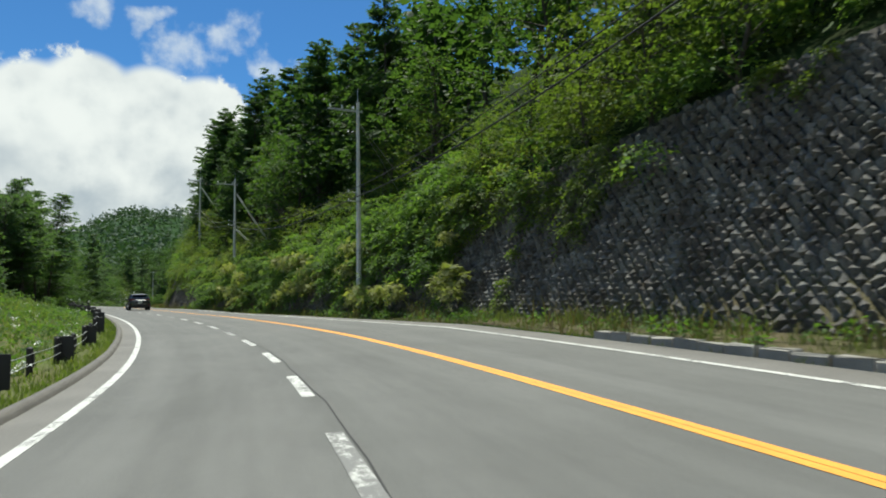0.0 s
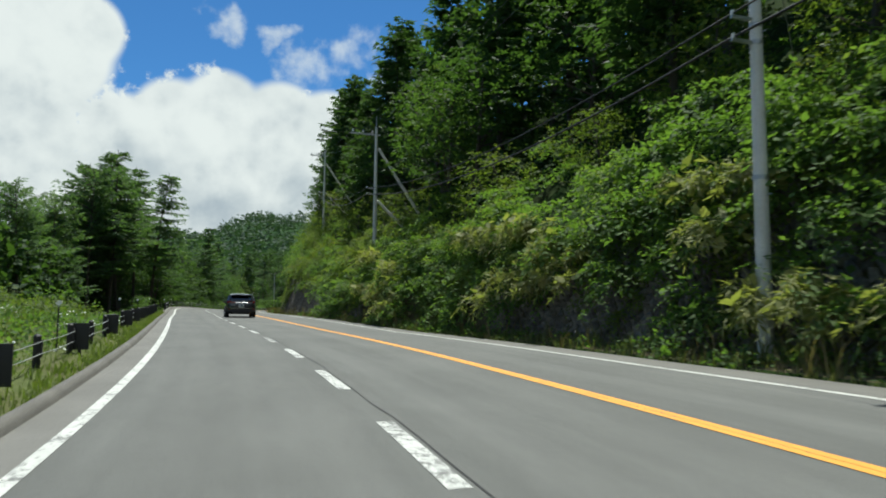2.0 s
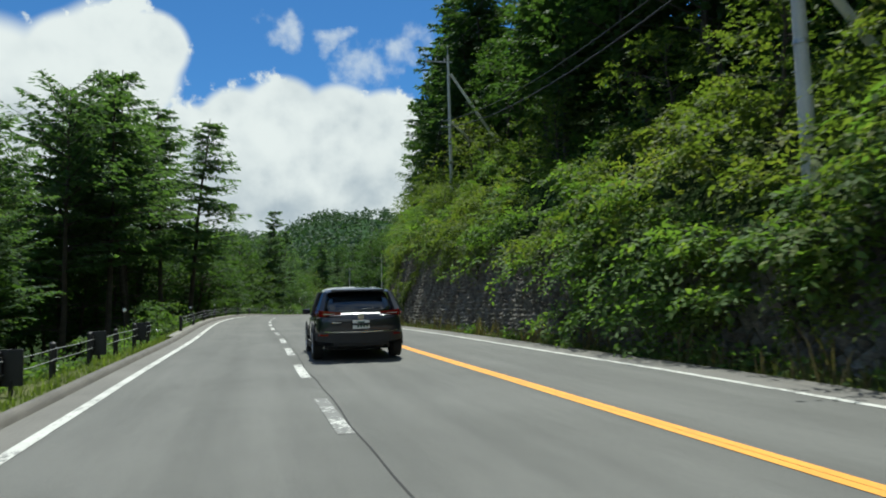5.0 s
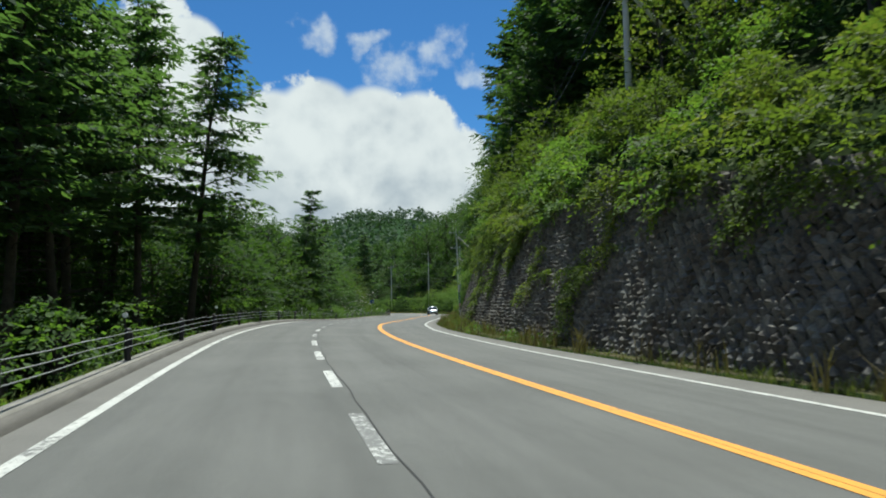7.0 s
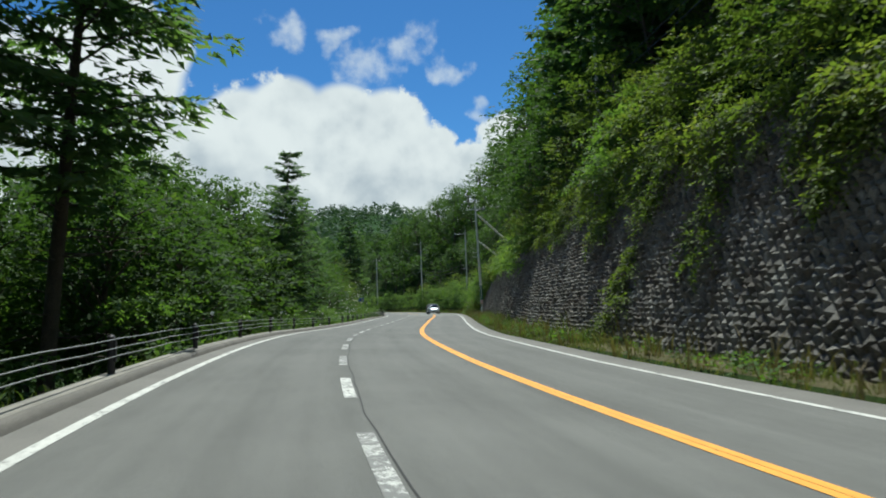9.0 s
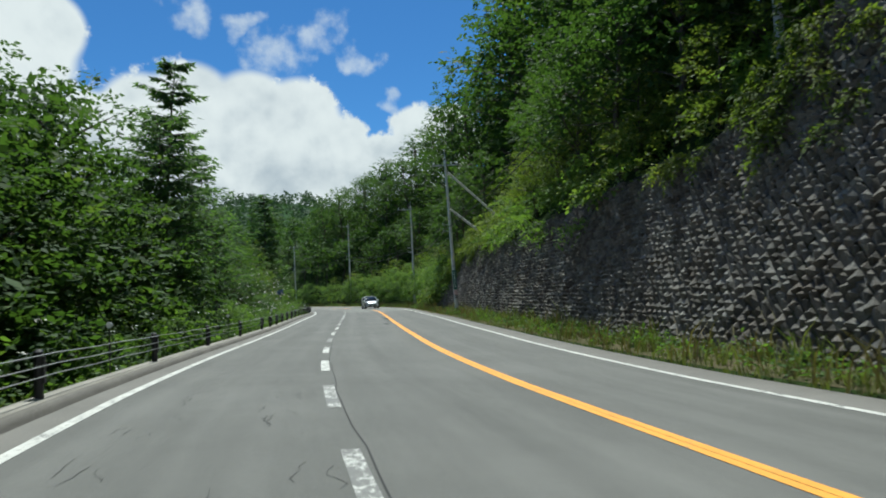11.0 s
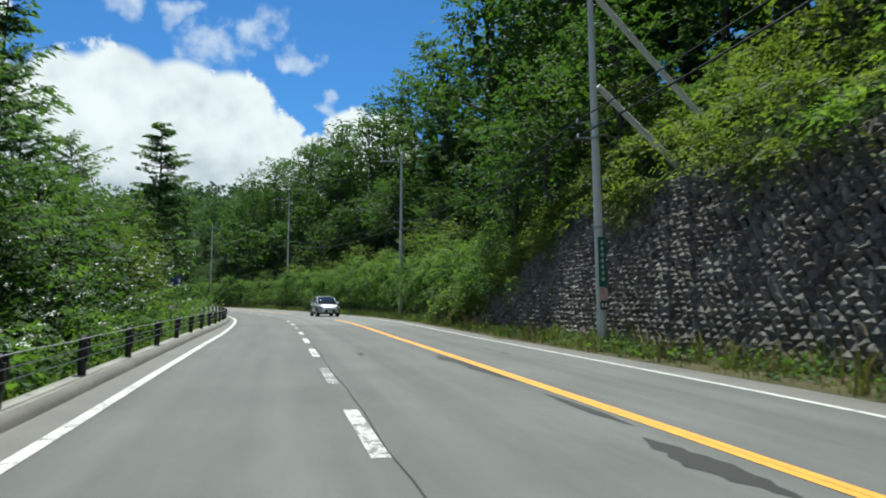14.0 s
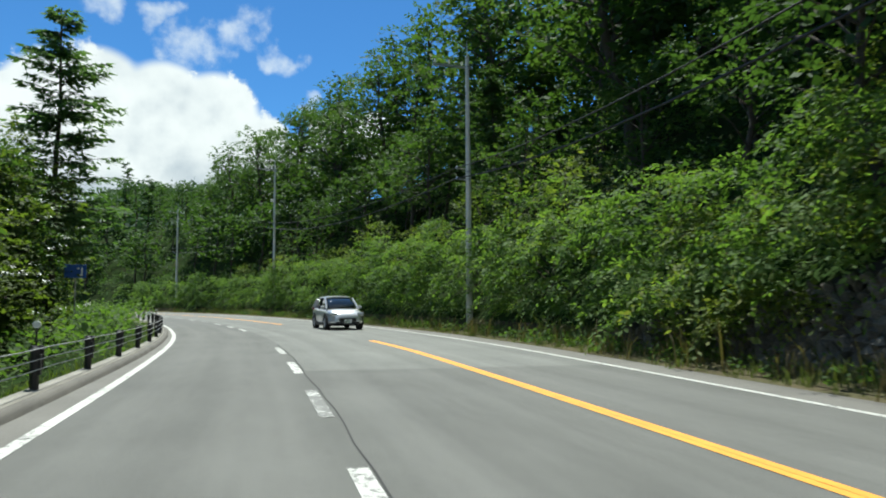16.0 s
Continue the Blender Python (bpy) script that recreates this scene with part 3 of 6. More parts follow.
def backing(centre, radius, count, size, rng, flat=0.6, pointed=False):
    """Broad inner leaves that close a clump's middle."""
    p = np.asarray(centre) + rng.normal(0, 0.27, (count, 3)) * radius * np.array([1, 1, flat])
    return leaves(p - 0.3 * size, rng.normal(0, 1, (count, 3)), size, size * 0.8, rng, 0.2, 1.0, pointed)


def broadleaf(height, spread, clumps, twigs, leaf, seed, low=0.25, k=5):
    """Trunk and crown meshes of a broad-leaved tree at the origin: limbs that end in flat layers of leafy twigs."""
    rng = np.random.default_rng(seed)
    top = height * 0.82
    sway = rng.normal(0, 0.25, (6, 2)).cumsum(0) * height / 14
    zs = np.linspace(-0.6, top, 6)
    trunk = np.column_stack([sway, zs])
    trunk[:2, :2] = 0
    wood = [tube(trunk, np.linspace(0.018 * height, 0.005 * height, 6), 6)]
    ps, ds, inner = [], [], []
    for i in range(clumps):
        t = low + (1 - low) * (i + rng.uniform(0, 1)) / clumps
        ang = i * 2.399 + rng.normal(0, 0.4)
        reach = spread * math.sin(math.pi * min(0.98, 0.12 + 0.84 * t)) ** 0.7 * rng.uniform(0.4, 1.08)
        base = np.array([np.interp(t * top, zs, trunk[:, 0]), np.interp(t * top, zs, trunk[:, 1]), t * top])
        tip = base + np.array([math.cos(ang) * reach, math.sin(ang) * reach, 0.18 * height * rng.uniform(0.3, 1.0) * (1 - 0.3 * t)])
        if i % 3 == 0:
            mid = (base + tip) / 2 + rng.normal(0, 0.15, 3)
            wood.append(tube([base - [0, 0, 0.3], mid, tip], [0.006 * height, 0.004 * height, 0.0012 * height], 3))
        size = spread * rng.uniform(0.26, 0.44)
        q = rng.normal(0, 1, (twigs, 3)) * [1, 1, 0.8] + np.array([math.cos(ang), math.sin(ang), 0.35]) * 0.5
        q /= np.linalg.norm(q, axis=1)[:, None]
        q *= [1, 1, 0.42]
        ps.append(tip + q * size * rng.uniform(0.3, 0.75, (twigs, 1)))
        ds.append(q + [0, 0, 0.08])
        inner.append(backing(tip - [0, 0, 0.12 * size], size, 6, leaf * 1.5, rng, 0.35))
    # the shaded heart of the crown
    m = clumps * 2
    t = rng.uniform(low, 0.97, m)
    wide = spread * np.sin(np.pi * (0.12 + 0.84 * t)) ** 0.7 * 0.5 * rng.uniform(0, 1, m) ** 0.5
    ang = rng.uniform(0, 6.283, m)
    heart = np.stack([np.interp(t * top, zs, trunk[:, 0]) + np.cos(ang) * wide, np.interp(t * top, zs, trunk[:, 1]) + np.sin(ang) * wide, t * top + 0.1 * height], 1)
    size = max(leaf * 1.7, 0.035 * height)
    inner.append(leaves(heart, rng.normal(0, 1, (m, 3)), size, size * 0.8, rng, 0.2, 1.0))
    crown = sprays(np.concatenate(ps), np.concatenate(ds), spread * 0.16, k, leaf, 0.58, rng, 0.2)
    return merge(wood), merge([crown] + inner)


def conifer(height, spread, seed, bare=0.3, needle=0.34, whorl=0.55, droop=0.16, density=1.0, power=0.8, dead=True, lift=0.25):
    """Trunk and crown meshes of a larch-like conifer: whorls of long, sagging branches hung with needle sprays."""
    rng = np.random.default_rng(seed)
    wob = rng.normal(0, 0.05, (8, 2)).cumsum(0)
    zs = np.linspace(-0.8, height, 8)
    trunk = np.column_stack([wob, zs])
    wood = [tube(trunk, np.linspace(0.013 * height, 0.0015 * height, 8), 6)]
    ps, ds = [], []
    z = bare * height * (0.45 if dead else 1.0)
    while z < height * 0.985:
        live = z > bare * height
        u = (z - bare * height) / (height * (1 - bare)) if live else 0.0
        for b in range(rng.integers(3, 6)):
            ang = rng.uniform(0, 2 * math.pi)
            reach = spread * (max(0.03, 1 - u) ** power) * rng.uniform(0.5, 1.1) * (0.5 + 0.5 * min(1, u * 5)) if live else spread * rng.uniform(0.2, 0.5)
            m = 4
            t = np.linspace(0, 1, m)
            zb = min(z + rng.uniform(-0.5, 0.5) * whorl, height * 0.99)
            base = np.array([np.interp(zb, zs, trunk[:, 0]), np.interp(zb, zs, trunk[:, 1]), zb])
            sag = droop * reach
            path = base + np.stack([np.cos(ang) * reach * t, np.sin(ang) * reach * t, 0.18 * reach * t * (1 - 0.4 * u) - sag * t ** 2 * 1.9 + lift * u * reach * t], 1)
            path[1:-1] += rng.normal(0, 0.04, (m - 2, 3))
            wood.append(tube(path, np.linspace(0.022 + 0.012 * reach * 0.5, 0.006, m), 3))
            if not live:
                continue
            k = int((8 + 26 * reach) * density)
            tt = rng.uniform(0.12, 1.02, k)
            pts = np.stack([np.interp(tt, t, path[:, i]) for i in range(3)], 1)
            side = np.array([-math.sin(ang), math.cos(ang), 0])
            off = rng.normal(0, 1, (k, 1)) * (0.05 + 0.2 * reach * 0.6 * np.sin(np.clip(tt, 0, 1) * 2.6)[:, None])
            pts = pts + side * off
            pts[:, 2] -= np.abs(off[:, 0]) * 0.25 + rng.uniform(0, 0.08, k)
            out = np.stack([np.full(k, math.cos(ang)), np.full(k, math.sin(ang)), np.zeros(k)], 1) * 0.7 + side * np.sign(off) * 0.7
            ps.append(pts), ds.append(out)
        z += whorl * rng.uniform(0.6, 1.3) * (0.6 if live else 1.2)
    return merge(wood), leaves(np.concatenate(ps), np.concatenate(ds), needle, needle * 0.5, rng, 0.25, 0.35, True)


def tree_thing(name, meshes, mat, label, category, group=""):
    """A tree at the origin as an Empty with trunk and crown, kept out of sight below until copied."""
    (tv, tf), (cv, cf) = meshes
    ob = new(name)
    tagged(ob, label, category, group)
    trunk = new("trunk", mesh_of("trunk", tv, tf, BARK, True))
    trunk.parent = ob
    crown = new("crown", mesh_of("crown", cv, cf, mat))
    crown.parent = ob
    return ob


# ---- ground ----
def ground():
    s = np.concatenate([np.arange(S0, 220, 1.5), np.arange(220, S1 - 1, 3.0)])
    left = [-88, -70, -55, -44, -36, -30, -25, -21, -18, -15.5, -13, -11, -9.5, -8, -7, -6.2, -5.5, -5, -4.6, -4.25, -3.95, -3.42]
    cols = [np.full_like(s, n) for n in left]
    zs = [ground_z(s, c) + 0.08 * np.clip((-c - 3.6) / 0.5, 0, 1) for c in cols]
    zs[-1] = zs[-1] * 0 - 0.25
    cols += [np.full_like(s, 6.6)]
    zs += [np.full_like(s, -0.25)]
    b, h = wall_n(s), wall_h(s)
    top = b + BATTER * h + 0.15
    for f in (0.0, 0.35, 0.7, 1.0):
        c = 6.75 + (b - 6.75) * f
        cols.append(c), zs.append(ground_z(s, c - 0.01))
    for d in (0.0, 0.5, 1.2, 2.2, 3.5, 5, 7, 9.5, 12.5, 16, 20, 25, 31, 38, 46, 56, 70, 90):
        c = top + d
        cols.append(c), zs.append(ground_z(s, c + 0.01))
    v = np.stack([at(s, c, z) for c, z in zip(cols, zs)], 1).reshape(-1, 3)
    ob = new("ground", mesh_of("ground", v, grid_faces(len(s), len(cols)), SOIL, True))
    ob.data.materials.append(TURF)
    ob.data.materials.append(VERGE_SOIL)
    k = len(cols) - 1
    turf = np.zeros((len(s) - 1, k), np.int32)
    turf[:, len(left) + 1:len(left) + 5] = 2
    turf[s[:-1] < 88, 10:len(left)] = 1
    ob.data.polygons.foreach_set("material_index", turf.ravel())
    tagged(ob, "dark forest floor and grassy banks beside the road", "ground", kind="structure")


def far_height(x, y):
    """Rolling wooded hills round the valley."""
    dx, dy = x + 20, y - 120
    r, a = np.hypot(dx, dy), np.arctan2(-dx, dy)
    ridge = 104 + 16 * np.sin(a * 9 + 0.8) + 9 * np.sin(a * 23) + 5 * np.sin(a * 51 + 1)
    rise = np.clip((r - 170) / 700, 0, 1) ** 1.35 * ridge
    near = 30 * np.exp(-((a + 0.62) / 0.35) ** 2) * np.clip((r - 150) / 200, 0, 1)
    return -9 + rise + near + 2.5 * np.sin(x * 0.021) * np.cos(y * 0.017)


def far_ground():
    r = np.concatenate([np.linspace(1, 300, 31), np.linspace(320, 1100, 40), [1400, 2000, 3500]])
    a = np.radians(np.arange(0, 361, 2.5))
    R, A = np.meshgrid(r, a, indexing="ij")
    x, y = -20 - np.sin(A) * R, 120 + np.cos(A) * R
    z = far_height(x, y) - np.clip((150 - R) / 60, 0, 1) * 6
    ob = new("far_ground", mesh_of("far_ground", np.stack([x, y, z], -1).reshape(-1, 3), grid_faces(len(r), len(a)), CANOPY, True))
    tagged(ob, "wooded hills closing off the valley", "hill", kind="structure")


ground()
far_ground()

# ---- road, markings, kerbs ----
s_all = np.concatenate([np.arange(S0, 230, 1.0), np.arange(230, S1 - 1, 2.0)])
n_left, n_right = np.interp(s_all, KO, LEFT_LINE), np.interp(s_all, KO, RIGHT_LINE)
road = strip("road", s_all, [n_left - 0.06] + [n_left + (n_right - n_left) * f for f in (0.15, 0.32, 0.5, 0.68, 0.85)] + [n_right + 0.06], [0.0] * 7, ASPHALT)
tagged(road, "grey asphalt road with faint cracks and darker seams", "road", kind="structure")
shoulder = strip("shoulder", s_all, [np.full_like(s_all, -3.3), n_left - 0.06], [0.0, 0.0], SHOULDER)
tagged(shoulder, "brownish worn asphalt shoulder along the kerb", "shoulder", kind="structure")
edge = strip("gutter", s_all, [n_right + 0.06, n_right + 0.75, n_right + 0.78], [0.0, 0.03, -0.3], SHOULDER)
tagged(edge, "pale dusty gutter along the verge", "gutter", kind="structure")


def line_along(name, s, n, width, mat, label):
    ob = strip(name, s, [n - width / 2, n + width / 2], [0.005, 0.005], mat, road)
    return tagged(ob, label)


line_along("edge_line", s_all, n_left, 0.135, WHITE_LINE, "worn white edge line")
line_along("edge_line", s_all, n_right, 0.135, WHITE_LINE, "white edge line")
s_y = np.arange(-60, 190.1, 1.0)
n_y = np.interp(s_y, KO, YELLOW)
for side in (-1, 1):
    line_along("centre_line", s_y, n_y + side * 0.0575, 0.106, YELLOW_LINE, "yellow centre line stripe")
s_y = np.arange(207, 320, 1.0)
line_along("centre_line", s_y, np.interp(s_y, KO, YELLOW), 0.2, YELLOW_LINE, "yellow centre line stripe")
PERIOD = 4.7414
for k in range(-10, 66):
    a = k * PERIOD
    if 186 < a < 199:
        continue
    worn = 108 < a < 126
    ss = np.linspace(a, a + PERIOD * 0.5, 6)
    line_along("lane_dash", ss, 0 * ss, 0.16, WORN_LINE if worn or k % 4 == 1 else DASH_LINE, "worn white lane dash" if worn else "")
line_along("tar_seam", s_all[s_all < 190], 0.115 + 0.02 * np.sin(s_all[s_all < 190] * 0.9) + 0.015 * np.sin(s_all[s_all < 190] * 2.3), 0.017, SEAM, "dark joint between asphalt lanes")

# kerbs: low rounded asphalt kerb, with a concrete strip behind it beyond the grass bank
prof_n = [0.02, 0.0, -0.04, -0.09, -0.14, -0.18, -0.20]
prof_z = [-0.05, 0.055, 0.095, 0.11, 0.10, 0.06, -0.15]


def kerb_n(s):
    """Offset of the kerb's foot."""
    return np.interp(s, [0, 40, 85, 150, 200], [-3.25, -3.25, -3.17, -3.10, -3.12])


s_k = s_all[s_all < 300]
kerb = strip("kerb", s_k, [kerb_n(s_k) + d for d in prof_n], prof_z, KERB)
tagged(kerb, "low rounded dark asphalt kerb", "kerb", kind="structure")
s_c = np.arange(79, 300, 1.0)
footing = strip("footing", s_c, [kerb_n(s_c) + d for d in (-0.13, -0.14, -0.36, -0.37)], [-0.1, 0.112, 0.12, -0.4], CONCRETE)
tagged(footing, "weathered concrete footing strip behind the kerb", "footing", kind="structure")


# ---- retaining wall ----
def stone_mesh(seed, w=0.32, h=0.32, out=0.11):
    """A rough split stone set on its corner: x along the wall, z up the face, -y out of it."""
    rng = np.random.default_rng(seed)
    j = lambda a: rng.uniform(-a, a) * w / 0.3
    v = [(-w / 2 + j(.03), 0, j(.04)), (j(.05), 0, -h / 2 + j(.03)), (w / 2 + j(.03), 0, j(.04)), (j(.05), 0, h / 2 + j(.03))]
    ax, az = j(.06), 0.015 + j(.05)
    v += [(ax - 0.05 + j(.03), -out * rng.uniform(0.6, 1.4), az + j(.05)), (ax + 0.05 + j(.03), -out * rng.uniform(0.6, 1.4), az - 0.02 + j(.05))]
    v += [(x * 1.0, 0.08, z * 1.0) for x, _, z in v[:4]]
    f = [(0, 1, 4), (1, 5, 4), (1, 2, 5), (2, 3, 5), (3, 4, 5), (3, 0, 4), (6, 7, 1), (6, 1, 0), (7, 8, 2), (7, 2, 1), (8, 9, 3), (8, 3, 2), (9, 6, 0), (9, 0, 3)]
    return np.array(v), np.array(f)


def wall(name, a, b, near, label):
    """Battered stone wall between s = a and b; the stones within `near` are single parts."""
    s = np.arange(a, b + 0.1, 1.0)
    nb, hh = wall_n(s), wall_h(s)
    ob = strip(name, s, [nb + 0.03, nb + 0.03 + BATTER * hh, nb + BATTER * hh + 0.45, nb + BATTER * hh + 0.45], [-0.3, hh, hh, hh - 0.8], MORTAR)
    tagged(ob, label, "wall", kind="structure")
    kinds = [stone_mesh(i) for i in range(14)]
    shared = [mesh_of("stone", v, f, STONE_OB) for v, f in kinds]
    rng = np.random.default_rng(int(abs(a)) + 7)
    pitch, rise = 0.315, 0.158
    lean = math.atan(BATTER)
    vs, fs, o, row = [], [], 0, 0
    z = 0.05
    while z < 8.2:
        ss = np.arange(a + (row % 2) * pitch / 2, b, pitch)
        hs = wall_h(ss) + 0.12 * np.sin(ss * 1.7)
        for si, hi in zip(ss, hs):
            if z * math.cos(lean) > hi - 0.1:
                continue
            zz = z * math.cos(lean)
            p = at(si, wall_n(si) + BATTER * zz, zz)
            turn = heading(si)
            # local x along the wall, -y out of it towards the road, z up the face
            m = Matrix.Translation(p) @ Matrix.Rotation(turn - math.pi / 2, 4, "Z") @ Matrix.Rotation(-lean, 4, "X")
            m = m @ Matrix.Rotation(rng.normal(0, 0.15), 4, "Y") @ Matrix.Rotation(rng.normal(0, 0.09), 4, "X") @ Matrix.Rotation(rng.normal(0, 0.09), 4, "Z") @ Matrix.Diagonal((*(rng.uniform(0.86, 1.16, 3)), 1))
            k = rng.integers(0, 14)
            if near[0] < si < near[1] and z < near[2]:
                one = new("stone", shared[k])
                one.parent = ob
                one.matrix_basis = m
                continue
            v, f = kinds[k]
            v, f = v[:6], f[:6]
            mm = np.array(m)
            vs.append(v @ mm[:3, :3].T + mm[:3, 3]), fs.append(f + o)
            o += len(v)
        z += rise
        row += 1
    rest = new("stonework", mesh_of("stonework", np.concatenate(vs), np.concatenate(fs), STONE))
    rest.parent = ob
    tagged(rest, "rough grey-brown split stones set on their corners", kind="stuff")
    return ob


wall("wall_south", -14, 46, (14, 18.6, 2.4), "dark split-stone retaining wall, partly overgrown")
wall("wall_north", 62, 184, (151, 156, 2.2), "tall dark split-stone retaining wall under the wooded slope")


# ---- planting ----
rng0 = np.random.default_rng(11)


def ground_place(s, n, sink=0.0):
    return at(s, n, ground_z(s, n) - sink)


def plant_trees(kinds, places, exact=False):
    """Copies of the kinds at (s, n, scale) places; each kind's first place takes the original, on whose size the copies' scale builds unless exact."""
    size = {}
    for i, (s, n, k) in enumerate(places):
        ob = kinds[i % len(kinds)]
        p = ground_place(s, n, 0.15)
        first = i < len(kinds)
        if first:
            size[i] = k
        elif exact:
            k /= size[i % len(kinds)]
        m = pose(*p, rng0.normal(0, 2), rng0.normal(0, 2), rng0.uniform(0, 360)) @ Matrix.Diagonal((k, k, k * rng0.uniform(0.93, 1.08), 1))
        if first:
            ob.matrix_basis = m
        else:
            copy_thing(ob, m)


def merged_trees(name, kinds, places, mat, label, seed):
    """Trees too many to tell apart, crowns and trunks in one object each."""
    rng = np.random.default_rng(seed)
    crowns, woods = [], []
    for i, (s, n, k) in enumerate(places):
        (tv, tf), (cv, cf) = kinds[i % len(kinds)]
        a = rng.uniform(0, 2 * math.pi)
        rot = np.array([[math.cos(a), -math.sin(a), 0], [math.sin(a), math.cos(a), 0], [0, 0, 1]]) * k
        p = ground_place(s, n, 0.15)
        crowns.append((cv @ rot.T + p, cf))
        stem = tf[(tf < 36).all(1)]
        woods.append((tv[:36] @ rot.T + p, stem))
    ob = new(name, mesh_of(name, *merge(crowns), mat))
    tagged(ob, label, "woods", kind="stuff")
    stems = new("stems", mesh_of("stems", *merge(woods), BARK, True))
    stems.parent = ob


broad = [tree_thing("broadleaf_tree", broadleaf(12.5, 4.1, 54, 10, 0.285, 20 + i), LEAF_DEEP, "leafy green broad-leaved tree on the wooded slope", "tree", "trees on the slope") for i in range(4)]
tall_broad = [tree_thing("tall_tree", broadleaf(20, 5.4, 64, 8, 0.43, 30 + i, 0.2), LEAF_DEEP, "tall leafy tree high above the road", "tree", "tall trees on the slope") for i in range(3)]
edge_broad = [tree_thing("young_tree", broadleaf(7.5, 3.2, 46, 9, 0.213, 40 + i, 0.08), LEAF_BRIGHT, "bright green leafy young tree above the wall", "tree", "young trees above the wall") for i in range(3)]
dark_con = [tree_thing("fir_tree", conifer(17, 4.4, 60 + i, 0.12, 0.46, 0.80, 0.02, 0.95, 0.42, False), NEEDLE_DARK, "dark green conifer with layered branches", "tree", "dark conifers") for i in range(2)]
larch = [tree_thing("larch_tree", conifer(15.6, 5.0, 70 + i, 0.36, 0.32, 0.72, 0.07, 1.0, 0.36, True, 0.75), NEEDLE, "tall larch with drooping airy branches", "tree", "larches") for i in range(3)]
bare_larch = [tree_thing("larch_tree", conifer(16.6, 4.4, 170 + i, 0.37, 0.32, 0.70, 0.05, 1.15, 0.5, True, 0.2), NEEDLE, "tall larch with a bare trunk and long level boughs", "tree", "larches") for i in range(2)]
bend_larch = [tree_thing("larch_tree", conifer(16.2, 3.7, 270 + i, 0.22, 0.34, 0.72, 0.05, 1.1, 0.45, True, 0.3), NEEDLE, "larch with long level boughs beside the bend", "tree", "larches") for i in range(2)]
left_broad = [tree_thing("leafy_tree", broadleaf(8.5, 3.3, 56, 9, 0.222, 90 + i, 0.06), LEAF_DEEP, "dense leafy tree below the road's outer edge", "tree", "trees below the road") for i in range(3)]
# brighter leaf colour than left_broad paints sunlight onto these trees
bend_broad = [tree_thing("leafy_tree", broadleaf(8.5, 3.3, 50, 10, 0.232, 95 + i, 0.06), LEAF_BRIGHT, "leafy tree outside the bend, sunlight put into its leaf colour", "tree", "trees below the road") for i in range(2)]
valley_broad = [tree_thing("valley_tree", broadleaf(13, 3.7, 84, 10, 0.225, 180 + i, 0.16), LEAF_DEEP, "tall dense leafy tree rooted in the valley", "tree", "trees below the road") for i in range(2)]
simple_broad = [broadleaf(12.5, 4.4, 26, 5, 0.56, 120 + i, k=4) for i in range(3)]
simple_con = [conifer(17, 4.2, 130 + i, 0.1, 0.75, 1.3, 0.03, 0.35, 0.65, False) for i in range(2)]


def tree_scale(s):
    """Trees stand lower where the valley opens beyond the bend."""
    return np.interp(s, [-30, 60, 120, 158, 168, 204, 214, 226, 240, 320], [1.0, 1.0, 1.05, 1.1, 1.25, 1.25, 1.1, 0.85, 0.65, 0.62])


# the slope on the hill side
places_b, places_c, places_e, places_t, back_b, back_c = [], [], [], [], [], []
for s in np.arange(2, 300, 6.0):
    for d in np.arange(5.5, 20 if s < 150 else 26 if s < 170 else 33 if s < 205 else 46, 6.6):
        ss, dd = s + rng0.uniform(-2.4, 2.4), d + rng0.uniform(-2.0, 2.0)
        n = wall_n(ss) + BATTER * wall_h(ss) + dd
        con = 0.05 + 0.6 * math.exp(-((ss - 116) / 24) ** 2)
        k = rng0.uniform(0.9, 1.3) * float(tree_scale(ss))
        is_con = rng0.uniform() < con
        if 6 < d < 20 and 152 < ss < 262:
            places_t.append((ss, n, rng0.uniform(0.85, 1.1) * float(np.interp(ss, [152, 163, 194, 204, 232, 260], [1.0, 1.25, 1.2, 0.9, 0.82, 0.64]))))
        elif d < 9 and ss < 232:
            (places_c if is_con else places_b).append((ss, n, min(1.0, k) * (0.68 if 170 < ss < 210 else 0.88) if d < 6 else k))
        else:
            (back_c if is_con else back_b).append((ss, n, k))
for s in np.arange(8, 240, 6.6):
    ss = s + rng0.uniform(-1.6, 1.6)
    over = 1.4 if ss < 30 else 2.2 if ss < 134 else 1.5
    places_e.append((ss, wall_n(ss) + BATTER * wall_h(ss) + over + rng0.uniform(0, 1.8), rng0.uniform(0.55, 0.95) * min(1.0, float(tree_scale(ss)))))
# crowns that reach out over the wall and keep it in shade
places_b += [(s, float(wall_n(s) + BATTER * wall_h(s)) + d, k) for s, d, k in ((127, 3.6, 0.9), (131.5, 4.2, 0.95), (136, 1.5, 0.72), (139.5, 0.9, 0.72), (142.5, 0.7, 0.75), (146, 1.0, 0.72), (149, 2.2, 0.75), (141, 3.6, 0.9), (151.5, 3.4, 0.75), (156, 3.8, 0.72), (170.5, 1.4, 0.75), (174.5, 1.7, 0.78), (178.5, 2.0, 0.78), (133.5, 6.5, 1.1), (145, 6.2, 1.05), (138.5, 5.8, 1.05))]
plant_trees(broad, places_b)
plant_trees(tall_broad, places_t)
places_c += [(62, 15.5, 1.15), (74, 16.5, 1.15), (79.5, 14.6, 1.1), (85, 16.8, 1.2), (57, 17.5, 1.05), (140, 14.2, 1.32), (136, 15.5, 1.45), (143.5, 16.5, 1.5), (131, 15, 1.4), (127, 17, 1.45), (148, 18, 1.4), (122, 16, 1.35), (117, 17.5, 1.4), (111, 16.5, 1.3)]
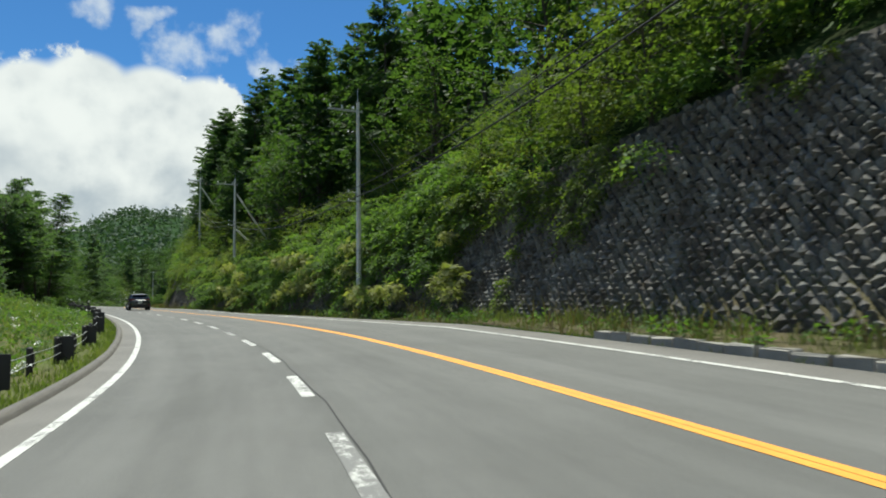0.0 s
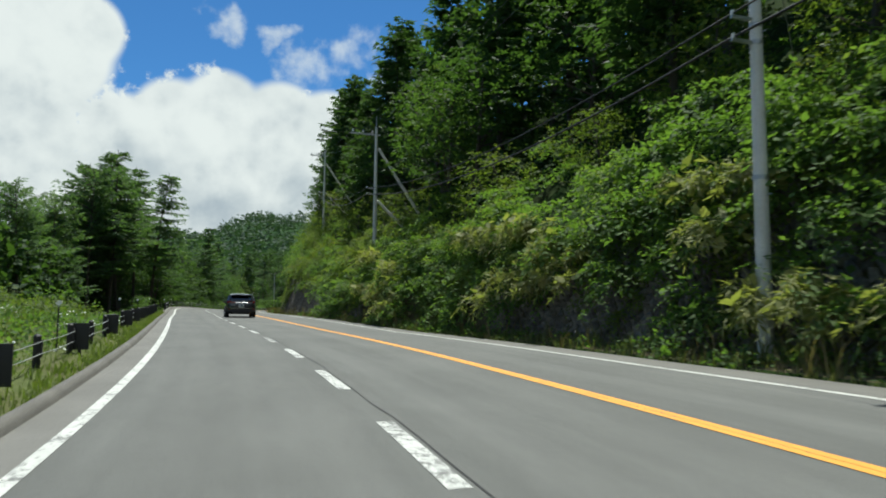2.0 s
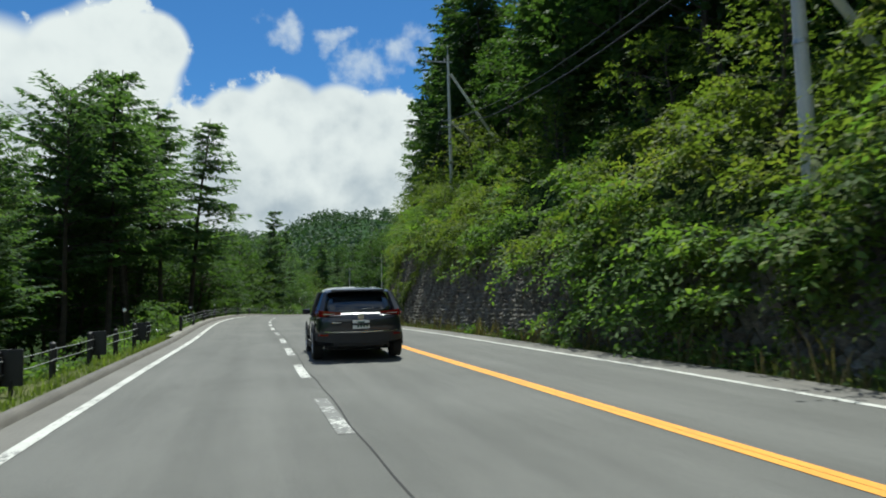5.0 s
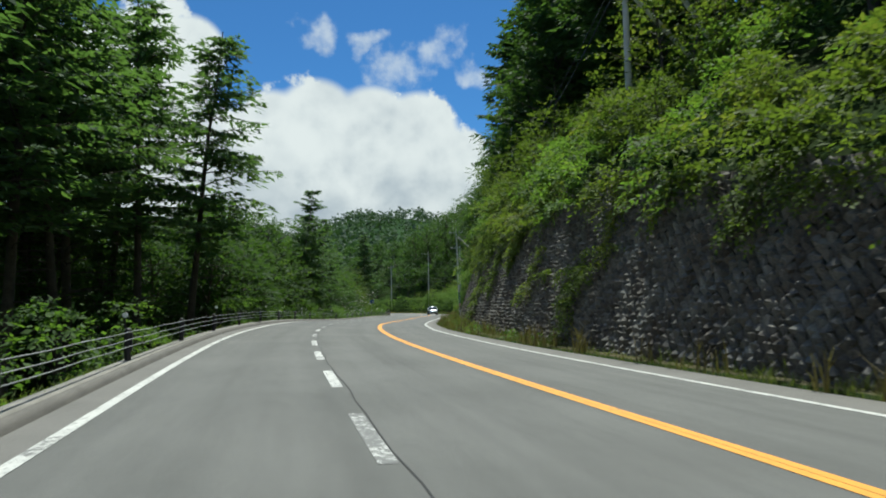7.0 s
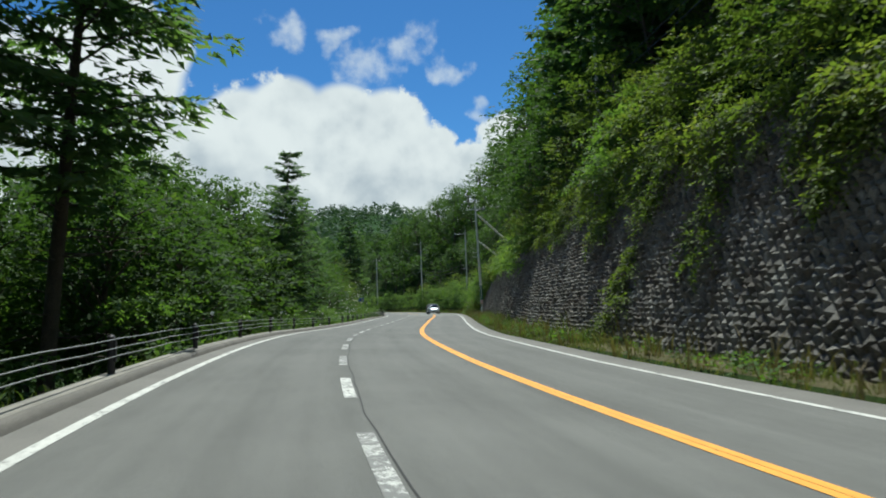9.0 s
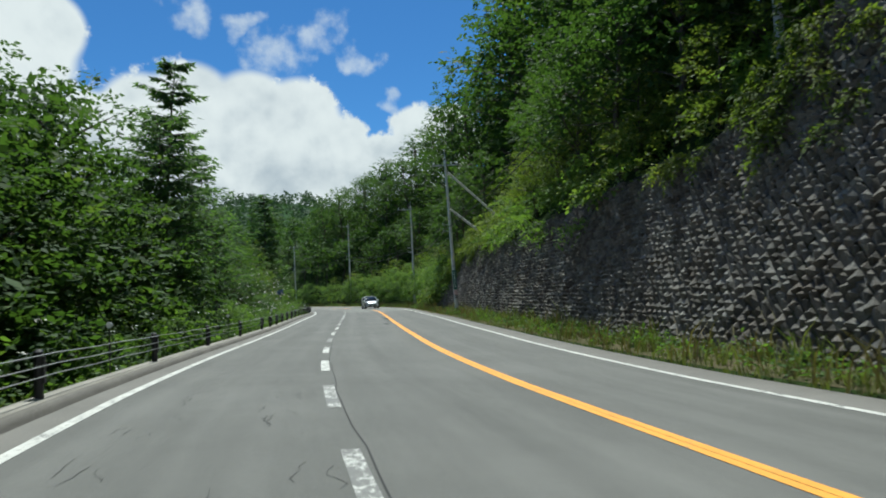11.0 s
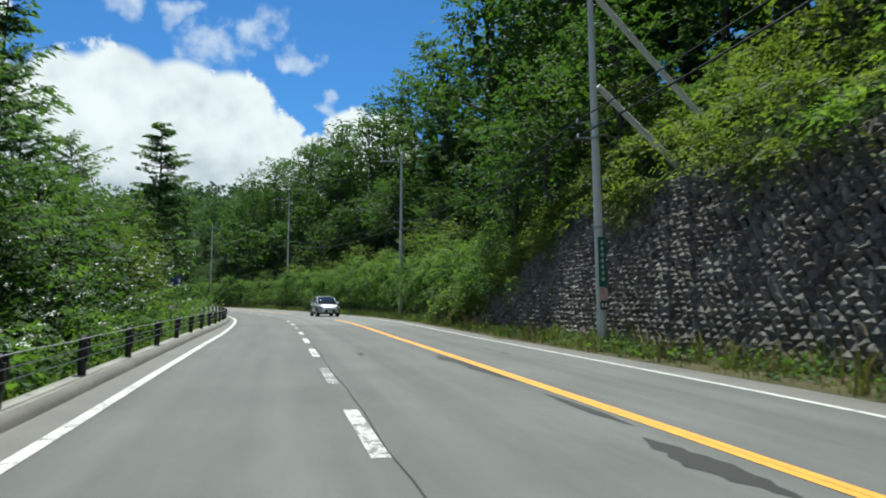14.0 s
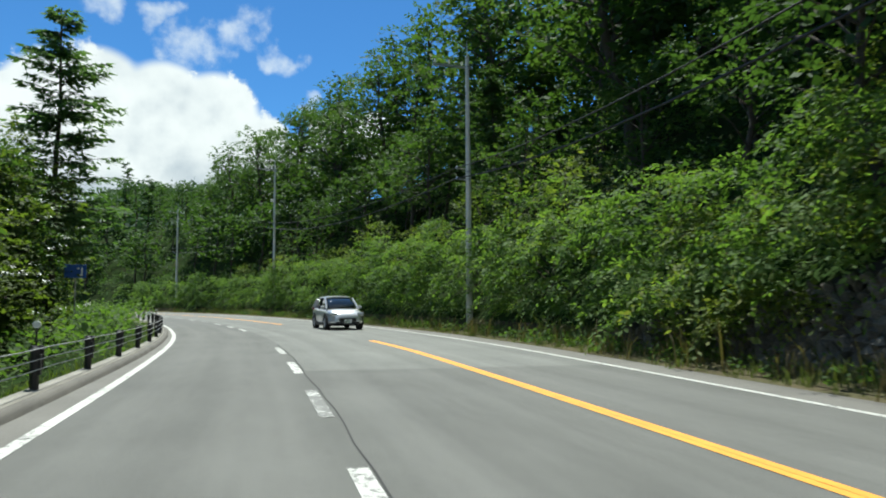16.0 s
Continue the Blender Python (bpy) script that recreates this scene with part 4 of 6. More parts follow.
plant_trees(dark_con, places_c)
places_e += [(s, float(wall_n(s) + BATTER * wall_h(s)) + d, k) for s, d, k in ((11.5, 1.6, 0.85), (14.5, 0.5, 0.8), (17.0, 0.1, 0.82), (20.0, 0.3, 0.75), (23.5, 0.7, 0.62), (27.0, 0.8, 0.55), (88, 1.1, 0.45), (93.5, 0.8, 0.4), (98.5, 1.1, 0.5), (104, 0.7, 0.42), (109.5, 0.7, 0.6), (115, 0.5, 0.55), (120, 0.8, 0.65), (124.5, 1.2, 0.8), (128.5, 0.9, 0.75), (132.5, 1.0, 0.7), (137.5, 0.7, 0.62), (141.5, 0.6, 0.66), (145.5, 0.7, 0.62), (152, 1.0, 0.6))]
plant_trees(edge_broad, places_e)
back_b += [(s + rng0.uniform(-2, 2), float(wall_n(s) + BATTER * wall_h(s)) + d + rng0.uniform(-2, 2), rng0.uniform(0.8, 1.0)) for s in (66, 73, 80, 87, 94, 101) for d in (24, 30)]
back_b += [(s + rng0.uniform(-2, 2), float(wall_n(s)) + d + rng0.uniform(-2, 2), rng0.uniform(0.55, 0.72)) for s in np.arange(190, 264, 5.0) for d in (9, 16, 24)]
merged_trees("hill_woods", simple_broad, back_b, LEAF_DEEP, "dense leafy woods higher on the slope", 51)
merged_trees("hill_conifers", simple_con, back_c, NEEDLE_DARK, "dark conifers among the woods on the slope", 52)

# larches and leafy trees on the valley side
places_l = [(84, -13, 0.9), (90, -12.5, 0.95), (95, -10.5, 0.98), (98, -15, 1.0), (104, -16, 1.0), (92, -18, 1.0),
            (82, -18, 0.85), (110, -19, 1.0), (117, -17, 0.95), (149.5, -9.0, 0.98), (155.4, -12, 0.8), (150, -8.5, 0.8), (147, -13, 0.85), (197, -16, 1.1), (201, -13, 0.8), (194, -17, 0.75), (168, -9.2, 0.78),
            (79, -12.5, 0.9), (87, -11, 0.95), (83, -15.5, 1.0), (90, -16, 1.0)]
places_l = [(s, n, k * (0.82 if s < 94 else 1.02)) for s, n, k in places_l]
plant_trees(larch, places_l)
plant_trees(bare_larch, [(114.5, -8.0, 1.15), (108, -8.25, 1.1), (103.5, -9.0, 1.08), (101, -8.3, 1.05), (111, -10.8, 1.12), (97.5, -8.9, 1.0), (105.5, -11.5, 1.1), (99.5, -11.8, 1.0), (109, -13, 1.05)], True)
plant_trees(bend_larch, [(178, -12.5, 1.0), (203.5, -8.1, 1.0), (153.5, -9.6, 1.1)], True)
places_f = [(76, -22, 0.9), (85, -24, 0.95), (68, -30, 0.85), (60, -36, 0.85), (77, -34, 0.95), (96, -28, 1.0), (105, -24, 1.0), (110, -32, 1.0), (122, -27, 0.95), (128, -20, 0.85), (140, -22, 0.9), (136, -30, 0.9), (170, -22, 0.7), (180, -26, 0.7),
            (71, -25, 0.9), (88, -32, 1.0), (100, -38, 1.0), (64, -42, 0.85), (116, -40, 1.0), (54, -44, 0.8)]
merged_trees("valley_conifers", [conifer(15.6, 4.9, 140 + i, 0.14, 0.6, 0.95, 0.08, 0.6, 0.36, True, 0.7) for i in range(2)], places_f, NEEDLE, "larch wood behind the first row of trees", 53)
places_lb, back_l = [], []
for s in np.arange(104, 190, 4.6):
    for n in (-8.4, -12.0, -17):
        if n == -8.4 and not 118 < s < 176:
            continue
        k = rng0.uniform(0.85, 1.1) * np.interp(s, [104, 120, 138, 150, 160, 185], [0.95, 1.22, 1.28, 1.1, 0.95, 0.8])
        (places_lb if n > -12.5 else back_l).append((s + rng0.uniform(-1.6, 1.6), n + rng0.uniform(-1.2, 1.0) - 0.8, k if n > -12.5 else k * 0.72))
for s in np.arange(186, 262, 5.0):
    for n in (-12, -18, -25):
        (places_lb if n == -12 and s < 215 else back_l).append((s + rng0.uniform(-2, 2), n + rng0.uniform(-2, 2), rng0.uniform(0.8, 1.05) * (1.0 if n == -12 and s < 215 else 0.62)))
for s in np.arange(56, 118, 5.5):
    for n in (-15, -21, -27, -34, -42):
        back_l.append((s + rng0.uniform(-2, 2), n + rng0.uniform(-3, 3), rng0.uniform(0.45, 0.75)))
# a dense taller stand behind the fence
plant_trees(valley_broad, [(s, n, (top - float(ground_z(s, n))) / 13) for s, n, top in ((122.5, -9.6, 7.5), (126, -9.9, 8.8), (130, -11.4, 9.6), (133.5, -10.2, 9.6), (137, -11.4, 10.8), (140.5, -10.6, 10.8), (144.5, -12.0, 11.6), (148, -11.6, 10.0), (131, -9.2, 7.4), (138.5, -9.3, 7.6), (145, -9.5, 7.6), (129, -13.5, 9.2), (134, -13.5, 10.0), (139, -14, 10.8), (143, -14.5, 10.8), (121, -7.8, 5.6), (124.5, -7.6, 5.8), (128, -7.8, 6.2), (133, -7.9, 6.0), (118, -8.0, 5.4), (100, -11, 4.4), (104.5, -10.6, 4.2), (109, -10.2, 4.6), (113, -11.4, 4.6), (117, -10.5, 5.2), (193, -10.8, 7.6), (197.5, -9.4, 8.0), (201.5, -10.2, 8.6), (206.5, -9.6, 8.2))], True)
plant_trees(left_broad, [p for p in places_lb if p[0] < 184] + [(177.5, -9.5, 1.1), (181.5, -10.2, 1.15), (185.5, -11.2, 1.2), (190, -12.5, 1.2)])
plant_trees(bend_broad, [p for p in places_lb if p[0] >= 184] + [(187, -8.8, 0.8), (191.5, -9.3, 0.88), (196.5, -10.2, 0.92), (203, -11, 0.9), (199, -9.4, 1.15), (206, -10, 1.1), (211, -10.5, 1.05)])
merged_trees("valley_woods", simple_broad, [p for p in back_l if p[0] < 184], LEAF_DEEP, "leafy woods in the valley beside the road", 54)
# brighter leaf colour here imitates sunlight and haze on the woods
merged_trees("bend_woods", simple_broad, [p for p in back_l if p[0] >= 184], LEAF_BRIGHT, "leafy woods outside the bend, haze put into a brighter leaf colour", 55)


def scatter(name, places, radius, per, leaf, mat, label, seed, flat=0.75, width=0.6, droop=0.15, spread=0.6, pointed=False):
    """Low growth as one object: clumps of leaves at world places."""
    rng = np.random.default_rng(seed)
    ps, ds, inner = [], [], []
    for p in places:
        r = radius * rng.uniform(0.55, 1.4)
        q, d = clump_points(p, r, per, rng, flat)
        ps.append(q), ds.append(d)
        if width > 0.3:
            inner.append(backing(p, r, max(2, per // 12), leaf * 1.5, rng, flat, pointed))
    v, f = merge([leaves(np.concatenate(ps), np.concatenate(ds), leaf, leaf * width, rng, droop, spread, pointed)] + inner)
    return tagged(new(name, mesh_of(name, v, f, mat)), label, "plants", kind="stuff")


def patchy(s, n, size, seed):
    """Smooth random field, about -1 to 1."""
    return noise.noise(Vector((s / size, n / size, seed * 7.3)))


# shrubs that lean out over the wall's top and cover the slope behind it
def lean_out(s):
    """Unit vector from the slope towards the road."""
    a = float(heading(s))
    return np.array([-math.cos(a), -math.sin(a), 0.0])


edge, edge_out, edge_size, bank, bank_out, bank_size, rear = [], [], [], [], [], [], []
for s in np.arange(9, 183, 0.85):
    for d in (-0.2, 0.9, 2.2, 3.7):
        ss, dd = s + rng0.uniform(-0.5, 0.5), d + rng0.uniform(-0.4, 0.4)
        w = patchy(ss, dd * 0.6, 2.3, 1) + 0.25 * patchy(ss, dd, 0.9, 2)
        bare = (ss < 14.5 and d < 2) or (124 < ss < 130.5 and d < 2.0) or (168 < ss < 171 and d < 0.5)
        if bare or w < (-0.02 if 148 < ss < 170 and d < 0.5 else -0.2 if d < 0.5 else 0.1 if 134 < ss < 160 and d > 3 else -0.42) or (d > 3 and rng0.uniform() < 0.4):
            continue
        n = wall_n(ss) + BATTER * wall_h(ss) + dd
        edge.append(ground_place(ss, n) + [0, 0, 0.25 + max(0.0, 0.7 + 2.2 * w) * rng0.uniform(0.5, 1.0)])
        edge_out.append(lean_out(ss)), edge_size.append(rng0.uniform(1.0, 1.8) * (1.2 if d < 0.5 else 1.0))
# the overgrown bank between the two walls and the hedge beyond the wall's end
for s in np.arange(26, 72, 0.75):
    for z in np.arange(0.9, float(wall_h(s)) + 1.2, 0.95):
        if patchy(s, z * 1.4, 2.4, 14) < np.interp(z, [1.0, 2.6], [0.0, -0.4]):
            continue
        bank.append(at(s + rng0.uniform(-.4, .4), wall_n(s) - 0.15 + BATTER * z + rng0.uniform(-.3, .2), z + rng0.uniform(-.3, .3)))
        bank_out.append(lean_out(s)), bank_size.append(rng0.uniform(0.8, 1.5))
for s in np.arange(175, 266, 0.8):
    top = np.interp(s, [175, 186, 196, 262], [4.6, 4.8, 4.8, 3.6]) * (1 + 0.4 * patchy(s, 0, 4.0, 13))
    for z in np.arange(1.25, top, 0.9):
        if patchy(s, z * 1.6, 2.0, 19) < -0.38:
            continue
        n = wall_n(s) + 0.45 + 0.30 * abs(z - 2.5) + 1.1 * patchy(s, z * 1.2, 2.6, 14)
        bank.append(at(s + rng0.uniform(-.4, .4), n + rng0.uniform(-.3, .3), z + rng0.uniform(-.3, .3)))
        bank_out.append(lean_out(s)), bank_size.append(rng0.uniform(0.8, 1.7))
for s in np.arange(4, 290, 1.3):
    for d in (5.0, 6.8, 9.0, 12.0) if s < 183 else (2.5, 4.0, 6.0, 9.0, 12.0):
        if rng0.uniform() < 0.12:
            continue
        ss, dd = s + rng0.uniform(-0.8, 0.8), d + rng0.uniform(-0.6, 0.6)
        rear.append(ground_place(ss, wall_n(ss) + BATTER * wall_h(ss) + dd) + [0, 0, rng0.uniform(0.3, 1.6)])
kind = np.array([patchy(p[1], p[0], 4.5, 31) > -0.02 for p in edge])
for pick, nm, size, mat, label, seed in ((kind, "slope_shrubs", 0.163, LEAF_BRIGHT, "yellowish green shrubs leaning out over the wall", 5), (~kind, "deep_green_shrubs", 0.178, LEAF, "deep green shrubs leaning out over the wall", 25)):
    bushes(nm, np.array(edge)[pick], np.array(edge_out)[pick], np.array(edge_size)[pick], size, mat, label, seed, k=5, twig=0.46, count=6, twigs=8)
bushes("bank_bushes", bank, bank_out, bank_size, 0.158, LEAF, "dense green shrubs covering the steep bank", 16, k=5, twig=0.40, count=6, twigs=7, rise=(-0.1, 1.0), fan=1.5)
scatter("upper_shrubs", rear, 1.15, 46, 0.26, LEAF_DEEP, "green undergrowth beneath the trees on the slope", 15, 0.6, 0.8, pointed=True)
# saplings and creepers rooted in the wall, and growth hanging from its top
spots, outs, sizes = [], [], []
for s in np.arange(10, 182, 0.45):
    h = float(wall_h(s))
    cover = np.interp(s, [10, 15, 18, 24, 34, 66, 72, 84, 94, 104, 116, 129, 134, 174, 182], [-0.45, -0.3, 0.42, 0.58, 0.64, 0.6, 0.3, 0.25, 0.28, 0.32, 0.45, 0.35, -0.35, -0.1, 0.5])
    for z in np.arange(0.9, h + 0.2, 0.5):
        w = patchy(s, z * 0.6, 2.2, 3) + 0.35 * patchy(s, z, 0.7, 5)
        if w + cover + 1.1 * (z / h) ** 2.4 - 0.80 > 0.12 and rng0.uniform() < 0.75:
            spots.append(at(s + rng0.uniform(-.3, .3), wall_n(s) + BATTER * z - 0.05, z))
            outs.append(lean_out(s)), sizes.append(rng0.uniform(0.4, 0.85))
bushes("wall_creepers", spots, outs, sizes, 0.125, LEAF_BRIGHT, "leafy creepers and saplings growing from the wall", 6, k=5, twig=0.30, count=5, twigs=5, rise=(-0.4, 0.8), fan=1.3, arch=0.8)
# bamboo grass in drooping tufts
spots, outs, sizes = [], [], []
for s in np.arange(24, 62, 0.33):
    for z in (1.2, 1.9, 2.7, 3.6):
        if patchy(s, z * 1.5, 3.0, 8) > (0.10 if z < 2.5 else 0.28):
            spots.append(at(s + rng0.uniform(-.5, .5), wall_n(s) - 0.9 + BATTER * z + rng0.uniform(-0.3, 0.2), z + rng0.uniform(-.3, .3)))
            outs.append(lean_out(s)), sizes.append(rng0.uniform(0.5, 0.9))
bushes("bamboo_grass", spots, outs, sizes, 0.24, SASA, "pale yellowish bamboo grass on the bank", 7, k=5, twig=0.22, width=0.17, count=4, twigs=4, rise=(0.2, 1.2), arch=1.1)
# low growth under the trees on the valley side
spots = []
for s in np.arange(60, 262, 0.8):
    for n in (-4.9, -6.2, -8.0, -10.5):
        if (s < 82 and n > -8) or patchy(s, n * 2, 2.4, 9) < (0.06 if n > -5 and s < 200 else -0.3):
            continue
        ss, nn = s + rng0.uniform(-.7, .7), n + rng0.uniform(-.7, .7)
        spots.append(ground_place(ss, nn) + [0, 0, rng0.uniform(0.1, 1.3)])
scatter("valley_shrubs", spots, 0.7, 56, 0.16, LEAF, "leafy undergrowth below the guard fence", 8, 0.55)

spots, outs, sizes = [], [], []
for s in np.arange(86, 182, 0.9):
    for n in (-5.6, -7.0):
        if patchy(s, n, 2.8, 41) > (0.0 if n > -6 else -0.2):
            spots.append(ground_place(s + rng0.uniform(-.5, .5), n + rng0.uniform(-.5, .5)) + [0, 0, rng0.uniform(0.9, 2.6)])
            outs.append(-lean_out(s)), sizes.append(rng0.uniform(0.7, 1.3))
bushes("valley_bushes", spots, outs, sizes, 0.15, LEAF, "leafy bushes reaching up beside the guard fence", 18, k=5, twig=0.36, count=6, twigs=6, fan=3.1, rise=(0.2, 1.2))


def grass(name, places, heights, label, seed, blades=4, mat=GRASS):
    rng = np.random.default_rng(seed)
    p = np.repeat(np.asarray(places), blades, 0) + rng.normal(0, 0.06, (len(places) * blades, 3)) * [1, 1, 0]
    h = np.repeat(np.asarray(heights), blades) * rng.uniform(0.5, 1.2, len(p))
    lean = rng.normal(0, 0.33, (len(p), 2)) * h[:, None]
    a = rng.uniform(0, 6.28, len(p))
    w = np.stack([np.cos(a), np.sin(a), 0 * a], 1) * (0.008 + 0.013 * h)[:, None]
    mid = p + np.column_stack([lean * 0.35, h * 0.6])
    tip = p + np.column_stack([lean, h * 0.95])
    v = np.stack([p - w, p + w, mid + w * 0.8, tip, mid - w * 0.8], 1).reshape(-1, 3)
    i = np.arange(len(p))[:, None] * 5
    f = np.concatenate([i + [0, 1, 2], i + [0, 2, 4], i + [4, 2, 3]], 0)
    ob = new(name, mesh_of(name, v, f, mat))
    return tagged(ob, label, "grass", kind="stuff")


rg = np.random.default_rng(3)
m = 7500
ss = rg.uniform(4, 250, m)
f = rg.uniform(0, 1, m)
nn = np.interp(ss, KO, RIGHT_LINE) + 0.8 + f * np.maximum(0.2, wall_n(ss) - np.interp(ss, KO, RIGHT_LINE) - 0.7)
grass("verge_grass", at(ss, nn, ground_z(ss, nn) - 0.02), (0.16 + 0.5 * f * rg.uniform(0.4, 1.2, m)) * np.array([1.0 + 1.3 * patchy(a, b, 1.3, 23) for a, b in zip(ss, nn)]).clip(0.35, 2.0) * np.interp(ss, [60, 70, 110, 118], [0.8, 0.4, 0.4, 0.85]), "grass and weeds on the verge under the wall", 1, 4, VERGE)
m = 1500
ss = rg.uniform(-12, 250, m)
f = rg.uniform(0, 1, m)
nn = np.interp(ss, KO, RIGHT_LINE) + 0.85 + f * np.maximum(0.2, wall_n(ss) - np.interp(ss, KO, RIGHT_LINE) - 0.7)
keep = np.array([patchy(a, b, 1.6, 21) > -0.05 for a, b in zip(ss, nn)])
ss, nn = ss[keep], nn[keep]
grass("dry_weeds", at(ss, nn, ground_z(ss, nn) - 0.02), rg.uniform(0.25, 0.85, len(ss)), "dry brown weeds standing in the verge", 6, 4, DRY)
m = 7500
ss = rg.uniform(4, 88, m)
nn = -3.50 - 9 * rg.uniform(0, 1, m) ** 2.0
grass("bank_grass", at(ss, nn, ground_z(ss, nn)), rg.uniform(0.6, 1.15, m) * np.interp(-nn, [3.6, 4.6, 7], [0.16, 0.30, 0.55]), "tall sunlit grass on the bank behind the kerb", 2)
m = 1500
ss = rg.uniform(88, 230, m)
nn = -3.62 - 2.0 * rg.uniform(0, 1, m) ** 1.5
grass("outer_grass", at(ss, nn, ground_z(ss, nn)), rg.uniform(0.06, 0.26, m), "thin grass at the edge of the drop", 4)


# far woods on the hills: one object of crowns made of coarse leaves
def far_woods():
    rng = np.random.default_rng(9)
    ps, ds = [], []
    cnt = 0
    while cnt < 5200:
        a, r = rng.uniform(-0.45, 0.75), 130 + 870 * rng.uniform(0, 1) ** 0.8
        x, y = -20 - math.sin(a) * r, 120 + math.cos(a) * r
        s, n = plan([x], [y])
        if abs(n[0]) < 62 and s[0] < S1 - 3:
            continue
        z = far_height(x, y)
        k = rng.uniform(0.8, 1.3)
        h = 11 * k
        m = 15
        d = rng.normal(0, 1, (m, 3))
        d[:, 2] = np.abs(d[:, 2]) * 0.9 - 0.1
        d /= np.linalg.norm(d, axis=1)[:, None]
        ps.append(np.array([x, y, z + h * 0.45]) + d * np.array([3.4, 3.4, h * 0.55]) * k), ds.append(d)
        cnt += 1
    v, f = leaves(np.concatenate(ps), np.concatenate(ds), 3.4, 3.2, rng, 0.2, 0.5, True)
    tagged(new("far_woods", mesh_of("far_woods", v, f, HAZY_FAR_LEAF)), "dense woods on the distant hills, bluish haze mixed into their green", "woods", kind="stuff")


far_woods()


# ---- small builders ----
def box(bm, x0, x1, y0, y1, z0, z1, bevel=0.0):
    geom = bmesh.ops.create_cube(bm, size=1.0)["verts"]
    bmesh.ops.scale(bm, vec=(x1 - x0, y1 - y0, z1 - z0), verts=geom)
    bmesh.ops.translate(bm, vec=((x0 + x1) / 2, (y0 + y1) / 2, (z0 + z1) / 2), verts=geom)
    if bevel:
        edges = list({e for v in geom for e in v.link_edges})
        bmesh.ops.bevel(bm, geom=edges, offset=bevel, segments=2, affect="EDGES", profile=0.5)


def rod(bm, p, q, r0, r1=None, sides=10, caps=True):
    p, q = Vector(p), Vector(q)
    d = q - p
    m = Matrix.Translation((p + q) / 2) @ d.to_track_quat("Z", "Y").to_matrix().to_4x4()
    bmesh.ops.create_cone(bm, cap_ends=caps, segments=sides, radius1=r0, radius2=r0 if r1 is None else r1, depth=d.length, matrix=m)


def made(fill):
    bm = bmesh.new()
    fill(bm)
    return bm


# ---- guard fence on the valley side ----
def guard_post(height, r, board=None):
    ob = new("guard_post")
    tagged(ob, "dark brown steel guard post with a square board" if board else "dark brown round steel guard post", "guard post", "guard posts along the outer edge")
    part("post", made(lambda bm: rod(bm, (0, 0, -0.3), (0, 0, height), r, sides=12)), BROWN, ob)
    part("cap", made(lambda bm: rod(bm, (0, 0, height), (0, 0, height + 0.03), r + 0.005, 0.03, sides=12)), BROWN, ob)
    part("bracket", made(lambda bm: box(bm, r - 0.015, r + 0.02, -0.035, 0.035, 0.18, height - 0.06, 0.005)), BROWN, ob)
    if board:
        part("board", made(lambda bm: box(bm, board[0], board[1], r + 0.005, r + 0.03, height + 0.04 - board[2], height + 0.04, 0.008)), BROWN, ob, "flat dark board")
        if board[1] > 0.2:
            part("board_leg", made(lambda bm: rod(bm, (0.16, 0.075, -0.2), (0.16, 0.075, height - 0.38), 0.03, sides=10)), BROWN, ob)
    return ob


post_plain, post_board, post_low, post_tall = guard_post(0.55, 0.055), guard_post(0.54, 0.055, (-0.06, 0.31, 0.50)), guard_post(0.50, 0.055), guard_post(0.50, 0.055, (-0.07, 0.08, 0.27))
first = set()


def put(ob, m):
    if ob in first:
        return copy_thing(ob, m)
    first.add(ob)
    ob.matrix_basis = m
    return ob


for i, s in enumerate(np.arange(-7.0, 80, 2.7)):
    put(post_board if i % 2 else post_low, stand(s, -4.12, 0.05))
for s in np.arange(82.8, 146, 5.9):
    put(post_plain, stand(s, kerb_n(s) - 0.26, 0.11))
for s in np.arange(147.8, 262, 2.98):
    put(post_tall, stand(s, kerb_n(s) - 0.27, 0.11))


def cable(name, points, r, mat, label, category):
    v, f = tube(points, np.full(len(points), r), 5)
    return tagged(new(name, mesh_of(name, v, f, mat, True)), label, category)


for z in (0.24, 0.42):
    ss = np.arange(-7.0, 80.5, 1.35)
    cable("guard_cable", at(ss, np.full_like(ss, -4.045), 0.05 + z - 0.015 * (np.arange(len(ss)) % 2)), 0.008, CABLE, "grey steel guard cable", "cable")
for z in (0.19, 0.31, 0.44):
    ss = np.arange(82.8, 262, 1.49)
    cable("guard_cable", at(ss, kerb_n(ss) - 0.185, 0.19 + z - 0.012 * (np.arange(len(ss)) % 2)), 0.008, CABLE, "grey steel guard cable", "cable")

# delineators: a white reflector disc on a thin stalk
REFLECTOR = material("reflector", (0.85, 0.85, 0.82), 0.3, noise_scale=8, var=0.05)
delineator = new("delineator")
tagged(delineator, "round white reflector on a thin stalk", "delineator", "delineators along the outer edge")
part("stalk", made(lambda bm: rod(bm, (0, 0, -0.2), (0, 0, 0.86), 0.014)), BROWN, delineator)
part("disc", made(lambda bm: rod(bm, (0, -0.012, 0.92), (0, 0.012, 0.92), 0.05, sides=20)), REFLECTOR, delineator, "white reflector disc")
for s in (39, 51.5, 64, 76.5):
    put(delineator, stand(s, -4.35, 0.08))
for s in (89.2, 102, 115, 127.6, 140.3, 153, 165.6, 178.2, 191, 203.5):
    put(delineator, stand(s, kerb_n(s) - 0.42, -0.02))

# ---- utility poles ----
PORCELAIN = material("porcelain", (0.78, 0.77, 0.73), 0.25, noise_scale=8, var=0.08)


